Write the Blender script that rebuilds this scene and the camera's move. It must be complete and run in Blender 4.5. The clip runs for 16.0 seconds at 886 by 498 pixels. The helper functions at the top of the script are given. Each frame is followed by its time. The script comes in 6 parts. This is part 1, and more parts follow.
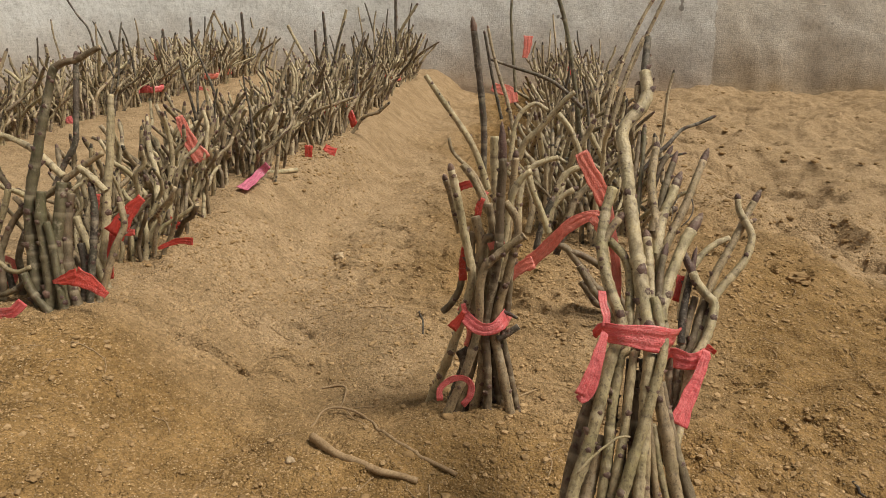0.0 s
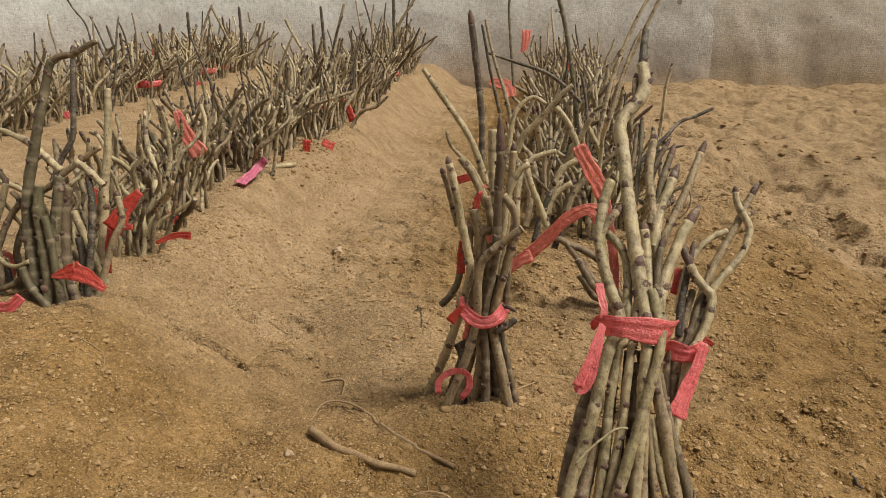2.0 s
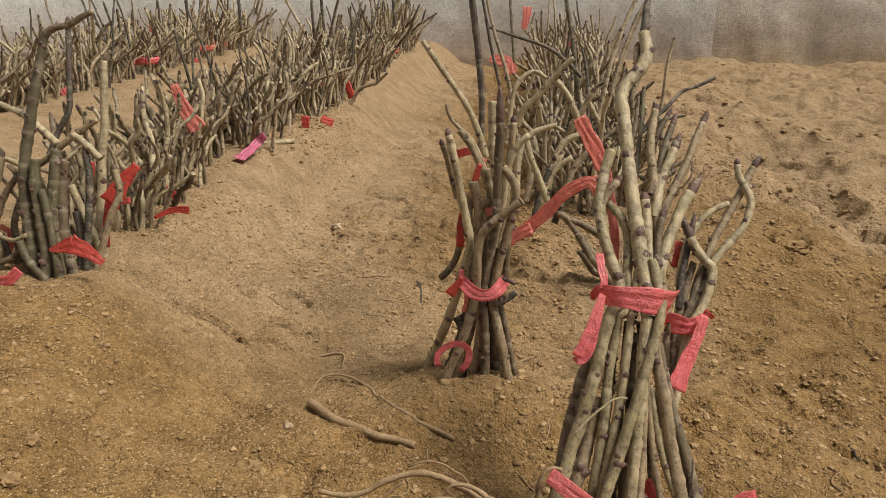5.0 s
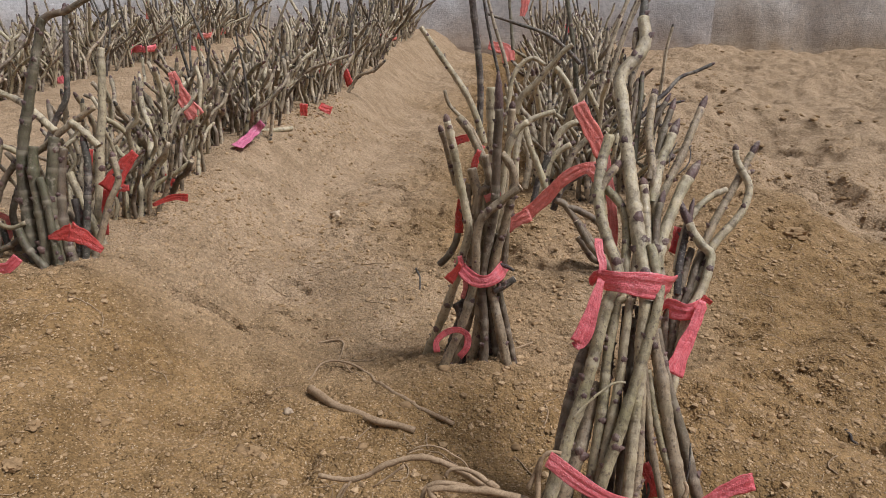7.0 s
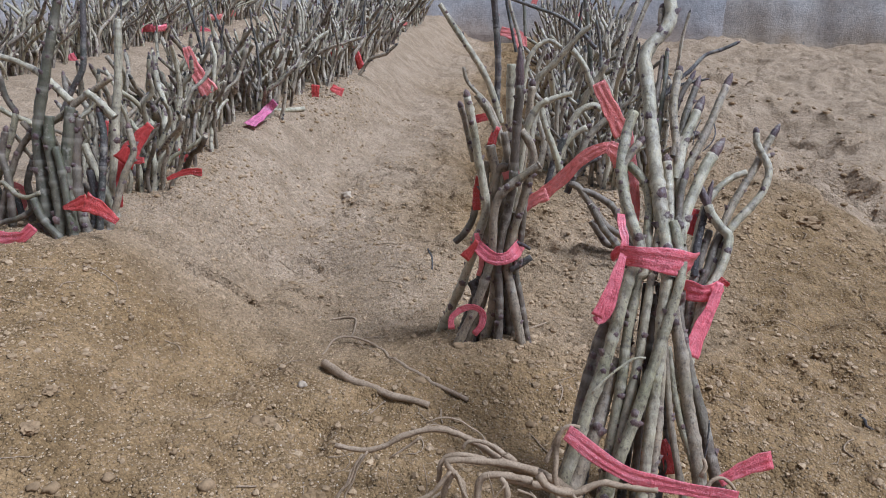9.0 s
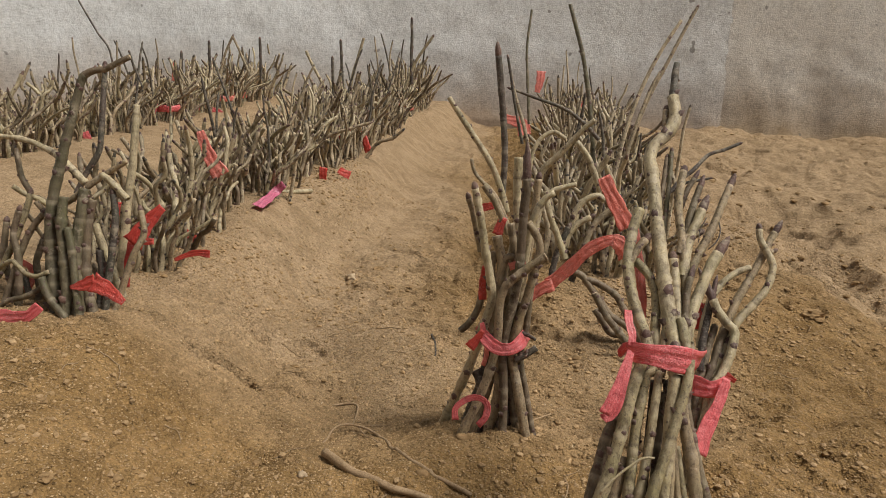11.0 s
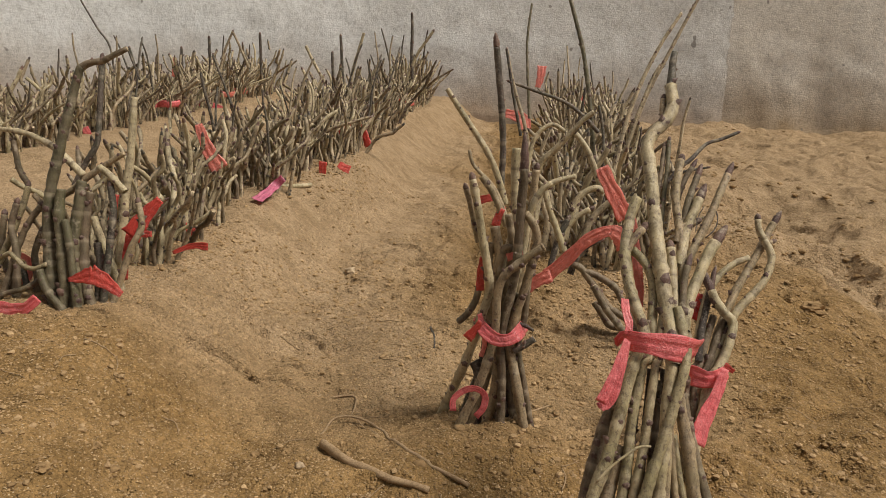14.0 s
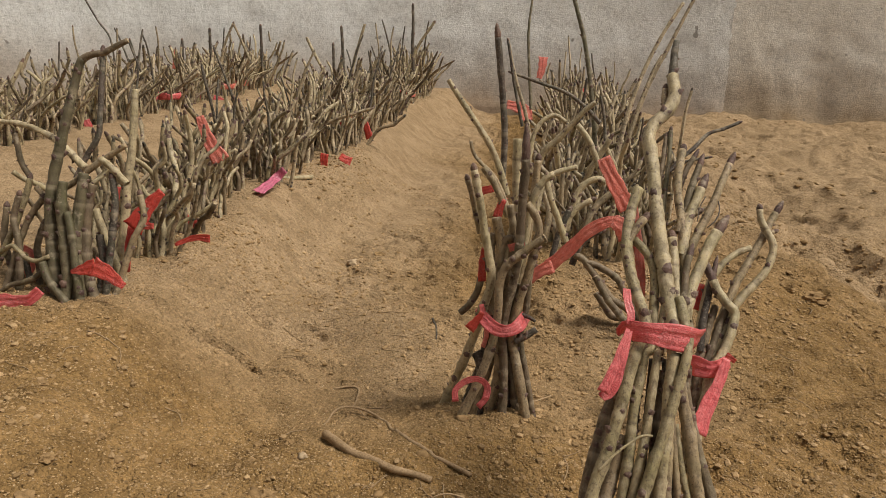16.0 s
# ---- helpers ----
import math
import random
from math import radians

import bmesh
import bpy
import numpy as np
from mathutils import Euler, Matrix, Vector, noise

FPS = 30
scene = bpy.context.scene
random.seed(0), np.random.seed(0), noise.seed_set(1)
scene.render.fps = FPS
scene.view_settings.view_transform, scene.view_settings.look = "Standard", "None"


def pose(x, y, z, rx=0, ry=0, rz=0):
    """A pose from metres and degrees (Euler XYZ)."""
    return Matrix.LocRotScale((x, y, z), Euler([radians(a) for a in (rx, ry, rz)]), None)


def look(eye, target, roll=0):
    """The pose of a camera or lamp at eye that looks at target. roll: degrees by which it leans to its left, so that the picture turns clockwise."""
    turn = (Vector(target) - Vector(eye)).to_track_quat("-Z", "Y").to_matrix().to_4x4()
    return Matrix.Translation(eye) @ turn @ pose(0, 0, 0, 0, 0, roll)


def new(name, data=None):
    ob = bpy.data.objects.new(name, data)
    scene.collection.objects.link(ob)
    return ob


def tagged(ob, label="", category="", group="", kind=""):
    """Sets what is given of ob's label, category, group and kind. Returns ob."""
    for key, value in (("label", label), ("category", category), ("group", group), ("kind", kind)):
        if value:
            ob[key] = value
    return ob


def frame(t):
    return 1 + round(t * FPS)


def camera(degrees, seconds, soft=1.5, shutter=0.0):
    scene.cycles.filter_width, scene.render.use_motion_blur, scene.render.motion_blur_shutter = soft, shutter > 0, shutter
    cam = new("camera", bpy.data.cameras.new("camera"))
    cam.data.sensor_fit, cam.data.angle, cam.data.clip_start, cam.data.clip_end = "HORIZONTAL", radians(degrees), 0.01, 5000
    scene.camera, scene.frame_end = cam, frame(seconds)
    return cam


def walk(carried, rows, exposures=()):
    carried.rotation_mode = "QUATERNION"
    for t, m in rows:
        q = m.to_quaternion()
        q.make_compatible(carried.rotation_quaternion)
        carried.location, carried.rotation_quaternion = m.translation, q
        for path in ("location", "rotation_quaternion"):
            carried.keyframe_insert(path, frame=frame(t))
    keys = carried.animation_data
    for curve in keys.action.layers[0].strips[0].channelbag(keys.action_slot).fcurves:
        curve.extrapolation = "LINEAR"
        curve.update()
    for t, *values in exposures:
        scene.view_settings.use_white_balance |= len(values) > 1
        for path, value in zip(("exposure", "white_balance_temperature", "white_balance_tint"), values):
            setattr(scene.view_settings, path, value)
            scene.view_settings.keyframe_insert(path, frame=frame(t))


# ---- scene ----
cam = camera(61.7, 16.0, soft=0.5, shutter=0.5)
PATH = [
    (0, (0.0937, 0.2020, 0.4950), (-0.0766, 2.0874, -0.1502), 1.88),
    (0.5, (0.0946, 0.1990, 0.4960), (-0.0746, 2.0838, -0.1512), 1.88),
    (1, (0.0936, 0.1990, 0.4960), (-0.0755, 2.0828, -0.1543), 1.88),
    (1.5, (0.0937, 0.2000, 0.4940), (-0.0734, 2.0829, -0.1593), 1.88),
    (2, (0.0947, 0.2010, 0.4930), (-0.0714, 2.0825, -0.1644), 1.78),
    (2.5, (0.0947, 0.2010, 0.4920), (-0.0710, 2.0795, -0.1741), 1.79),
    (3, (0.0948, 0.2020, 0.4910), (-0.0698, 2.0774, -0.1840), 1.79),
    (3.5, (0.0959, 0.2020, 0.4871), (-0.0705, 2.0751, -0.1939), 1.69),
    (4, (0.0949, 0.2030, 0.4850), (-0.0703, 2.0733, -0.2040), 1.79),
    (6.5, (0.0981, 0.2010, 0.4801), (-0.0623, 2.0568, -0.2480), 1.71),
    (7, (0.0960, 0.2000, 0.4801), (-0.0622, 2.0537, -0.2540), 1.71),
    (7.5, (0.0902, 0.1830, 0.4689), (-0.0668, 2.0337, -0.2731), 1.81),
    (8, (0.0863, 0.1811, 0.4638), (-0.0693, 2.0259, -0.2928), 2.12),
    (8.5, (0.0855, 0.1881, 0.4598), (-0.0700, 2.0285, -0.3075), 2.52),
    (9, (0.0805, 0.1951, 0.4626), (-0.0832, 2.0390, -0.2946), 2.82),
    (9.5, (0.0762, 0.1901, 0.4725), (-0.1050, 2.0874, -0.1338), 3.07),
    (10, (0.0720, 0.1912, 0.4784), (-0.1112, 2.1017, -0.0841), 3.46),
    (12.5, (0.0773, 0.1971, 0.4686), (-0.1062, 2.1102, -0.0851), 4.06),
    (13, (0.0793, 0.1951, 0.4676), (-0.1059, 2.1063, -0.0918), 3.86),
    (13.5, (0.0773, 0.1951, 0.4696), (-0.1101, 2.1054, -0.0923), 3.76),
    (14, (0.0783, 0.1951, 0.4686), (-0.1088, 2.1037, -0.0990), 3.76),
    (14.5, (0.0793, 0.1941, 0.4686), (-0.1096, 2.1005, -0.1060), 3.66),
    (15, (0.0783, 0.1961, 0.4676), (-0.1115, 2.1002, -0.1142), 3.56),
    (15.5, (0.0784, 0.1951, 0.4666), (-0.1113, 2.0984, -0.1180), 3.56),
    (16, (0.0783, 0.1941, 0.4676), (-0.1112, 2.0962, -0.1209), 3.56),
]
EXPOSURES = [(0.0, 0.0, 7150, 7), (4.2, 0.0, 7200, 7), (6.4, 0.0, 5800, 12), (7.0, 0.0, 5700, 13), (7.6, 0.0, 5500, 14), (8.0, 0.05, 5200, 12), (8.5, 0.13, 4750, 12),
             (9.0, 0.15, 4650, 11), (9.5, 0.1, 4950, 10), (10.0, -0.05, 5750, 7), (10.4, -0.1, 6300, 8), (12.5, -0.13, 6750, 9), (16.0, -0.13, 7000, 9)]
walk(cam, [(t, look(eye, aim, lean)) for t, eye, aim, lean in PATH], EXPOSURES)

# ---- world, sun, exposure ----
world = bpy.data.worlds.new("daylight")
scene.world = world
world.use_nodes = True
wn, wl = world.node_tree.nodes, world.node_tree.links
wn.clear()
w_out = wn.new("ShaderNodeOutputWorld")
w_bg = wn.new("ShaderNodeBackground")
w_hsv = wn.new("ShaderNodeHueSaturation")
w_sky = wn.new("ShaderNodeTexSky")
w_sky.sky_type = "NISHITA"
w_sky.sun_disc = False
w_sky.sun_elevation = radians(60)
w_sky.sun_rotation = radians(97)
w_sky.air_density = 1.0
w_sky.dust_density = 4.0
w_hsv.inputs["Saturation"].default_value = 0.3   # light spread by the milky film overhead
w_bg.inputs["Strength"].default_value = 0.06
wl.new(w_sky.outputs[0], w_hsv.inputs["Color"])
wl.new(w_hsv.outputs[0], w_bg.inputs["Color"])
wl.new(w_bg.outputs[0], w_out.inputs["Surface"])

sun_data = bpy.data.lights.new("sun", "SUN")
sun_data.energy = 4.1
sun_data.angle = radians(20)
sun_data.color = (1.0, 0.95, 0.87)
sun = new("sun", sun_data)
sun.matrix_world = look((2.8, 0.25, 4.7), (0.0, 0.6, 0.0))


# ---- materials ----
class Mat:
    """A node material with a Principled surface and a few short-hands."""

    def __init__(self, name, rough=0.8, spec=0.3):
        self.m = bpy.data.materials.new(name)
        self.m.use_nodes = True
        self.n, self.l = self.m.node_tree.nodes, self.m.node_tree.links
        self.b = self.n["Principled BSDF"]
        self.b.inputs["Roughness"].default_value = rough
        self.b.inputs["Specular IOR Level"].default_value = spec

    def node(self, kind, **values):
        nd = self.n.new(kind)
        for key, v in values.items():
            nd.inputs[key.replace("_", " ")].default_value = v
        return nd

    def coord(self, which="Object", scale=(1, 1, 1)):
        tc = self.n.new("ShaderNodeTexCoord")
        mp = self.n.new("ShaderNodeMapping")
        mp.inputs["Scale"].default_value = scale
        self.l.new(tc.outputs[which], mp.inputs["Vector"])
        return mp.outputs["Vector"]

    def noise(self, vec, scale, detail=4.0, rough=0.6):
        nd = self.node("ShaderNodeTexNoise", Scale=scale, Detail=detail, Roughness=rough)
        self.l.new(vec, nd.inputs["Vector"])
        return nd.outputs["Fac"]

    def ramp(self, fac, *stops):
        nd = self.n.new("ShaderNodeValToRGB")
        el = nd.color_ramp.elements
        while len(el) < len(stops):
            el.new(0.5)
        for e, (p, c) in zip(el, stops):
            e.position = p
            e.color = (*c, 1) if len(c) == 3 else c
        self.l.new(fac, nd.inputs["Fac"])
        return nd.outputs["Color"]

    def mix(self, fac, a, b, how="MIX"):
        nd = self.n.new("ShaderNodeMix")
        nd.data_type, nd.blend_type = "RGBA", how
        for sock, v in ((nd.inputs["Factor"], fac), (nd.inputs["A"], a), (nd.inputs["B"], b)):
            if isinstance(v, (int, float)):
                sock.default_value = v
            elif isinstance(v, tuple):
                sock.default_value = (*v, 1)
            else:
                self.l.new(v, sock)
        return nd.outputs["Result"]

    def math(self, op, a, b=0.0):
        nd = self.n.new("ShaderNodeMath")
        nd.operation = op
        for sock, v in zip(nd.inputs, (a, b)):
            if isinstance(v, (int, float)):
                sock.default_value = v
            else:
                self.l.new(v, sock)
        return nd.outputs[0]

    def attr(self, name):
        nd = self.n.new("ShaderNodeAttribute")
        nd.attribute_name = name
        return nd.outputs["Fac"]

    def random(self):
        return self.n.new("ShaderNodeObjectInfo").outputs["Random"]

    def island(self):
        return self.n.new("ShaderNodeNewGeometry").outputs["Random Per Island"]

    def bump(self, height, strength=0.5, distance=0.002, below=None):
        nd = self.node("ShaderNodeBump", Strength=strength, Distance=distance)
        self.l.new(height, nd.inputs["Height"])
        if below is not None:
            self.l.new(below, nd.inputs["Normal"])
        return nd.outputs["Normal"]

    def done(self, color=None, normal=None, rough=None):
        for key, v in (("Base Color", color), ("Normal", normal), ("Roughness", rough)):
            if v is None:
                continue
            if isinstance(v, tuple):
                self.b.inputs[key].default_value = (*v, 1)
            else:
                self.l.new(v, self.b.inputs[key])
        return self.m


def sand_material():
    k = Mat("sandy_soil", 0.95, 0.15)
    v = k.coord()
    broad, mid = k.noise(v, 2.3, 4, 0.55), k.noise(v, 14, 5, 0.65)
    fine, grit = k.noise(v, 160, 4, 0.75), k.noise(v, 620, 2, 0.7)
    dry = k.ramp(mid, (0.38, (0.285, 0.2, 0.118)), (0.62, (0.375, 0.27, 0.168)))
    # Damp soil's brown, also used for the shade painted into the bed.
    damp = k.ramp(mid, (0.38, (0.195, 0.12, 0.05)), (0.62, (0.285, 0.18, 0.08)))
    moist_shade = k.math("ADD", k.attr("moist_shade"), k.math("MULTIPLY", k.math("SUBTRACT", broad, 0.5), 0.9))
    col = k.mix(k.ramp(moist_shade, (0.25, (0, 0, 0)), (0.8, (1, 1, 1))), dry, damp)
    col = k.mix(0.4, col, k.ramp(fine, (0.36, (0.7, 0.67, 0.64)), (0.46, (0.97, 0.97, 0.97)), (0.62, (1.2, 1.19, 1.17))), "MULTIPLY")
    col = k.mix(0.22, col, k.ramp(grit, (0.38, (0.45, 0.43, 0.41)), (0.5, (1, 1, 1)), (0.64, (1.5, 1.48, 1.43))), "MULTIPLY")
    cells = k.n.new("ShaderNodeTexVoronoi")
    cells.inputs["Scale"].default_value = 330
    k.l.new(v, cells.inputs["Vector"])
    grains = k.math("MULTIPLY", k.ramp(cells.outputs["Distance"], (0.12, (1, 1, 1)), (0.34, (0, 0, 0))), k.ramp(k.noise(v, 210, 1, 0.5), (0.6, (0, 0, 0)), (0.66, (1, 1, 1))))
    col = k.mix(k.math("MULTIPLY", grains, 0.75), col, (0.66, 0.54, 0.38))
    heights = []
    for scale, amount in ((110, 0.22), (300, 0.42), (640, 0.4)):
        cell = k.n.new("ShaderNodeTexVoronoi")
        cell.inputs["Scale"].default_value = scale
        k.l.new(v, cell.inputs["Vector"])
        tone = k.n.new("ShaderNodeSeparateColor")
        k.l.new(cell.outputs["Color"], tone.inputs[0])
        col = k.mix(amount, col, k.ramp(tone.outputs[0], (0.0, (0.62, 0.6, 0.57)), (0.5, (1, 1, 1)), (1.0, (1.36, 1.34, 1.3))), "MULTIPLY")
        heights.append(k.math("MULTIPLY", k.math("SUBTRACT", 0.75, cell.outputs["Distance"]), k.math("ADD", tone.outputs[1], 0.25)))
    n1 = k.bump(mid, 0.6, 0.008)
    n2 = k.bump(heights[0], 0.7, 0.006, n1)
    n3 = k.bump(heights[1], 0.85, 0.0034, n2)
    n4 = k.bump(heights[2], 0.7, 0.0013, n3)
    return k.done(col, n4)


def clod_material(name, lo, hi, rough=0.92):
    k = Mat(name, rough, 0.2)
    v = k.coord()
    f = k.noise(v, 90, 4, 0.7)
    col = k.mix(k.island(), lo, hi)
    col = k.mix(0.6, col, k.ramp(f, (0.38, (0.5, 0.48, 0.46)), (0.62, (1.25, 1.25, 1.22))), "MULTIPLY")
    return k.done(col, k.bump(f, 0.6, 0.002))


def bark_material(name, lo, hi, green, rough=0.5, spots=(0.11, 0.08, 0.055), mottle=0.75):
    k = Mat(name, rough, 0.4)
    v = k.coord(scale=(1, 1, 0.4))
    iso = k.coord()
    streak, fine, patch = k.noise(v, 95, 6, 0.72), k.noise(iso, 330, 4, 0.75), k.noise(iso, 22, 3, 0.55)
    col = k.mix(k.random(), lo, hi)
    col = k.mix(k.ramp(patch, (0.46, (0, 0, 0)), (0.62, (0.7, 0.7, 0.7))), col, green)
    col = k.mix(0.9, col, k.ramp(streak, (0.34, (0.46, 0.43, 0.39)), (0.48, (0.95, 0.95, 0.95)), (0.64, (1.28, 1.27, 1.23))), "MULTIPLY")
    col = k.mix(k.ramp(fine, (0.54, (0, 0, 0)), (0.62, (mottle,) * 3)), col, spots)
    col = k.mix(k.ramp(k.noise(iso, 48, 4, 0.7), (0.57, (0, 0, 0)), (0.66, (0.4, 0.4, 0.4))), col, (0.5, 0.43, 0.32))
    rings = k.noise(k.coord(scale=(0.35, 0.35, 1)), 190, 2, 0.6)
    col = k.mix(0.32, col, k.ramp(rings, (0.34, (0.68, 0.65, 0.6)), (0.46, (1, 1, 1)), (0.66, (1.12, 1.12, 1.1))), "MULTIPLY")
    dots = k.n.new("ShaderNodeTexVoronoi")
    dots.inputs["Scale"].default_value = 170
    k.l.new(k.coord(scale=(1, 1, 0.7)), dots.inputs["Vector"])
    col = k.mix(k.ramp(dots.outputs["Distance"], (0.1, (0.8, 0.8, 0.8)), (0.2, (0, 0, 0))), col, spots)
    node = k.attr("node")
    col = k.mix(k.math("MULTIPLY", k.math("MAXIMUM", node, 0.0), 0.5), col, (0.48, 0.4, 0.29))
    col = k.mix(k.math("MULTIPLY", k.math("MAXIMUM", k.math("MULTIPLY", node, -1.0), 0.0), 0.85), col, spots)
    n1 = k.bump(streak, 0.8, 0.003, k.bump(rings, 0.3, 0.001))
    n2 = k.bump(fine, 0.6, 0.001, n1)
    return k.done(col, n2, k.ramp(streak, (0.4, (rough + 0.16,) * 3), (0.6, (rough - 0.08,) * 3)))


def root_material(name, lo, hi):
    k = Mat(name, 0.7, 0.25)
    v = k.coord()
    broad, fine = k.noise(v, 70, 4, 0.65), k.noise(v, 500, 3, 0.7)
    col = k.mix(k.ramp(broad, (0.36, (0, 0, 0)), (0.64, (1, 1, 1))), lo, hi)
    col = k.mix(0.6, col, k.ramp(fine, (0.36, (0.55, 0.52, 0.48)), (0.5, (1, 1, 1)), (0.66, (1.2, 1.19, 1.16))), "MULTIPLY")
    return k.done(col, k.bump(fine, 0.6, 0.0008, k.bump(broad, 0.6, 0.002)))


def ribbon_material(name, lo, hi):
    k = Mat(name, 0.36, 0.5)
    tc = k.n.new("ShaderNodeUVMap")

    def along(scale):
        mp = k.n.new("ShaderNodeMapping")
        mp.inputs["Scale"].default_value = scale
        k.l.new(tc.outputs[0], mp.inputs["Vector"])
        return mp.outputs["Vector"]

    fibre = k.noise(along((0.7, 26, 1)), 1.0, 3, 0.65)
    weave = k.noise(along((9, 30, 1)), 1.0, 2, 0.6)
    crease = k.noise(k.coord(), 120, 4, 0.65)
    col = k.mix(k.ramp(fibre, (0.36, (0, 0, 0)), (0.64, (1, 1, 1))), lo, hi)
    # Crease hollows get a darker tone in the colour too.
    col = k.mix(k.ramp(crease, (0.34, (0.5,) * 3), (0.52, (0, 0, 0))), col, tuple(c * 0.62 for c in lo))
    # Pale highlights on the weave are painted into the base colour.
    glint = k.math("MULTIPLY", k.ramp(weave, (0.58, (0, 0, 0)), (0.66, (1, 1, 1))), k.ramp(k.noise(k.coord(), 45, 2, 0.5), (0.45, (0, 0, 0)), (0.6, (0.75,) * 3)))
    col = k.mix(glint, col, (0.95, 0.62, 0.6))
    n1 = k.bump(fibre, 0.6, 0.0012)
    n2 = k.bump(weave, 0.5, 0.0009, n1)
    n3 = k.bump(crease, 0.7, 0.004, n2)
    k.b.inputs["Coat Weight"].default_value = 0.4
    k.b.inputs["Coat Roughness"].default_value = 0.25
    thin = k.n.new("ShaderNodeBsdfTranslucent")
    k.l.new(col, thin.inputs["Color"])
    k.l.new(n3, thin.inputs["Normal"])
    blend = k.n.new("ShaderNodeMixShader")
    blend.inputs[0].default_value = 0.35
    k.l.new(k.b.outputs[0], blend.inputs[1])
    k.l.new(thin.outputs[0], blend.inputs[2])
    k.l.new(blend.outputs[0], k.n["Material Output"].inputs["Surface"])
    return k.done(col, n3)


def cloth_material(name, clean, grubby, stain):
    k = Mat(name, 0.93, 0.15)
    v = k.coord()
    warp = k.n.new("ShaderNodeTexWave")
    warp.bands_direction = "X"
    warp.inputs["Scale"].default_value = 27
    warp.inputs["Distortion"].default_value = 9.0
    warp.inputs["Detail"].default_value = 2
    warp.inputs["Detail Scale"].default_value = 3.0
    weft = k.n.new("ShaderNodeTexWave")
    weft.bands_direction = "Y"
    weft.inputs["Scale"].default_value = 24
    weft.inputs["Distortion"].default_value = 9.0
    weft.inputs["Detail"].default_value = 2
    sheet = k.n.new("ShaderNodeUVMap")
    for w in (warp, weft):
        k.l.new(sheet.outputs[0], w.inputs["Vector"])
    weave = k.math("MULTIPLY", warp.outputs["Fac"], weft.outputs["Fac"])
    fuzz = k.noise(v, 48, 5, 0.8)
    streaks = k.noise(k.coord(scale=(1.4, 1.4, 1.0)), 2.2, 5, 0.65)
    col = k.mix(k.ramp(streaks, (0.4, (0, 0, 0)), (0.62, (1, 1, 1))), clean, grubby)
    rise = k.n.new("ShaderNodeSeparateXYZ")
    k.l.new(v, rise.inputs[0])
    low = k.math("SUBTRACT", k.math("ADD", k.math("MULTIPLY", k.noise(k.coord(scale=(1, 1, 0.7)), 3.5, 5, 0.65), 0.3), 0.22), k.math("MULTIPLY", rise.outputs["Z"], 0.95))
    col = k.mix(k.ramp(low, (0.0, (0, 0, 0)), (0.36, (1, 1, 1))), col, stain)
    spots = k.noise(v, 15, 1, 0.5)
    col = k.mix(k.ramp(spots, (0.755, (0, 0, 0)), (0.775, (0.7,) * 3)), col, (0.22, 0.2, 0.18))
    col = k.mix(0.6, col, k.ramp(fuzz, (0.36, (0.6, 0.59, 0.58)), (0.5, (1, 1, 1)), (0.64, (1.2, 1.2, 1.2))), "MULTIPLY")
    col = k.mix(0.16, col, k.ramp(weave, (0.0, (0.78, 0.78, 0.78)), (0.45, (1.06, 1.06, 1.06))), "MULTIPLY")
    n1 = k.bump(weave, 0.3, 0.003)
    n2 = k.bump(fuzz, 0.6, 0.008, n1)
    thin = k.n.new("ShaderNodeBsdfTranslucent")
    k.l.new(col, thin.inputs["Color"])
    k.l.new(n2, thin.inputs["Normal"])
    blend = k.n.new("ShaderNodeMixShader")
    blend.inputs[0].default_value = 0.5
    k.l.new(k.b.outputs[0], blend.inputs[1])
    k.l.new(thin.outputs[0], blend.inputs[2])
    k.l.new(blend.outputs[0], k.n["Material Output"].inputs["Surface"])
    return k.done(col, n2)


M_SAND = sand_material()
M_CLOD = clod_material("soil_clod", (0.22, 0.14, 0.068), (0.33, 0.216, 0.11))
M_CRUMB = clod_material("sand_crumb", (0.29, 0.19, 0.094), (0.43, 0.298, 0.168))
M_GRIT = clod_material("grit", (0.3, 0.21, 0.125), (0.52, 0.41, 0.285), 0.8)
M_DARKCLOD = clod_material("damp_clod", (0.19, 0.118, 0.054), (0.28, 0.18, 0.086))
M_BARK = bark_material("grey_bark", (0.26, 0.2, 0.128), (0.54, 0.44, 0.3), (0.26, 0.215, 0.135), 0.52)
M_PALE = bark_material("pale_bark", (0.39, 0.318, 0.2), (0.49, 0.408, 0.268), (0.33, 0.282, 0.165), 0.34, mottle=0.4)
M_BROWN = bark_material("brown_bark", (0.115, 0.082, 0.053), (0.215, 0.16, 0.105), (0.14, 0.115, 0.066), 0.55)
M_TAN = bark_material("tan_bark", (0.25, 0.185, 0.114), (0.355, 0.27, 0.172), (0.25, 0.2, 0.112), 0.46)
M_OLIVE = bark_material("olive_bark", (0.27, 0.222, 0.128), (0.36, 0.298, 0.178), (0.235, 0.205, 0.106), 0.42)
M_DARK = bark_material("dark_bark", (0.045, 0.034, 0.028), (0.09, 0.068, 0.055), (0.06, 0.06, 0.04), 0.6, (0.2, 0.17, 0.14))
M_GREEN = bark_material("green_bark", (0.1, 0.085, 0.05), (0.155, 0.132, 0.08), (0.085, 0.08, 0.038), 0.5)
M_BUD = bark_material("bud_scale", (0.085, 0.045, 0.037), (0.16, 0.095, 0.075), (0.075, 0.042, 0.04), 0.5, (0.2, 0.15, 0.11))
M_CUT = bark_material("cut_wood", (0.4, 0.31, 0.2), (0.48, 0.38, 0.26), (0.3, 0.22, 0.13), 0.8)
M_ROOT = root_material("root_bark", (0.27, 0.185, 0.106), (0.37, 0.262, 0.158))
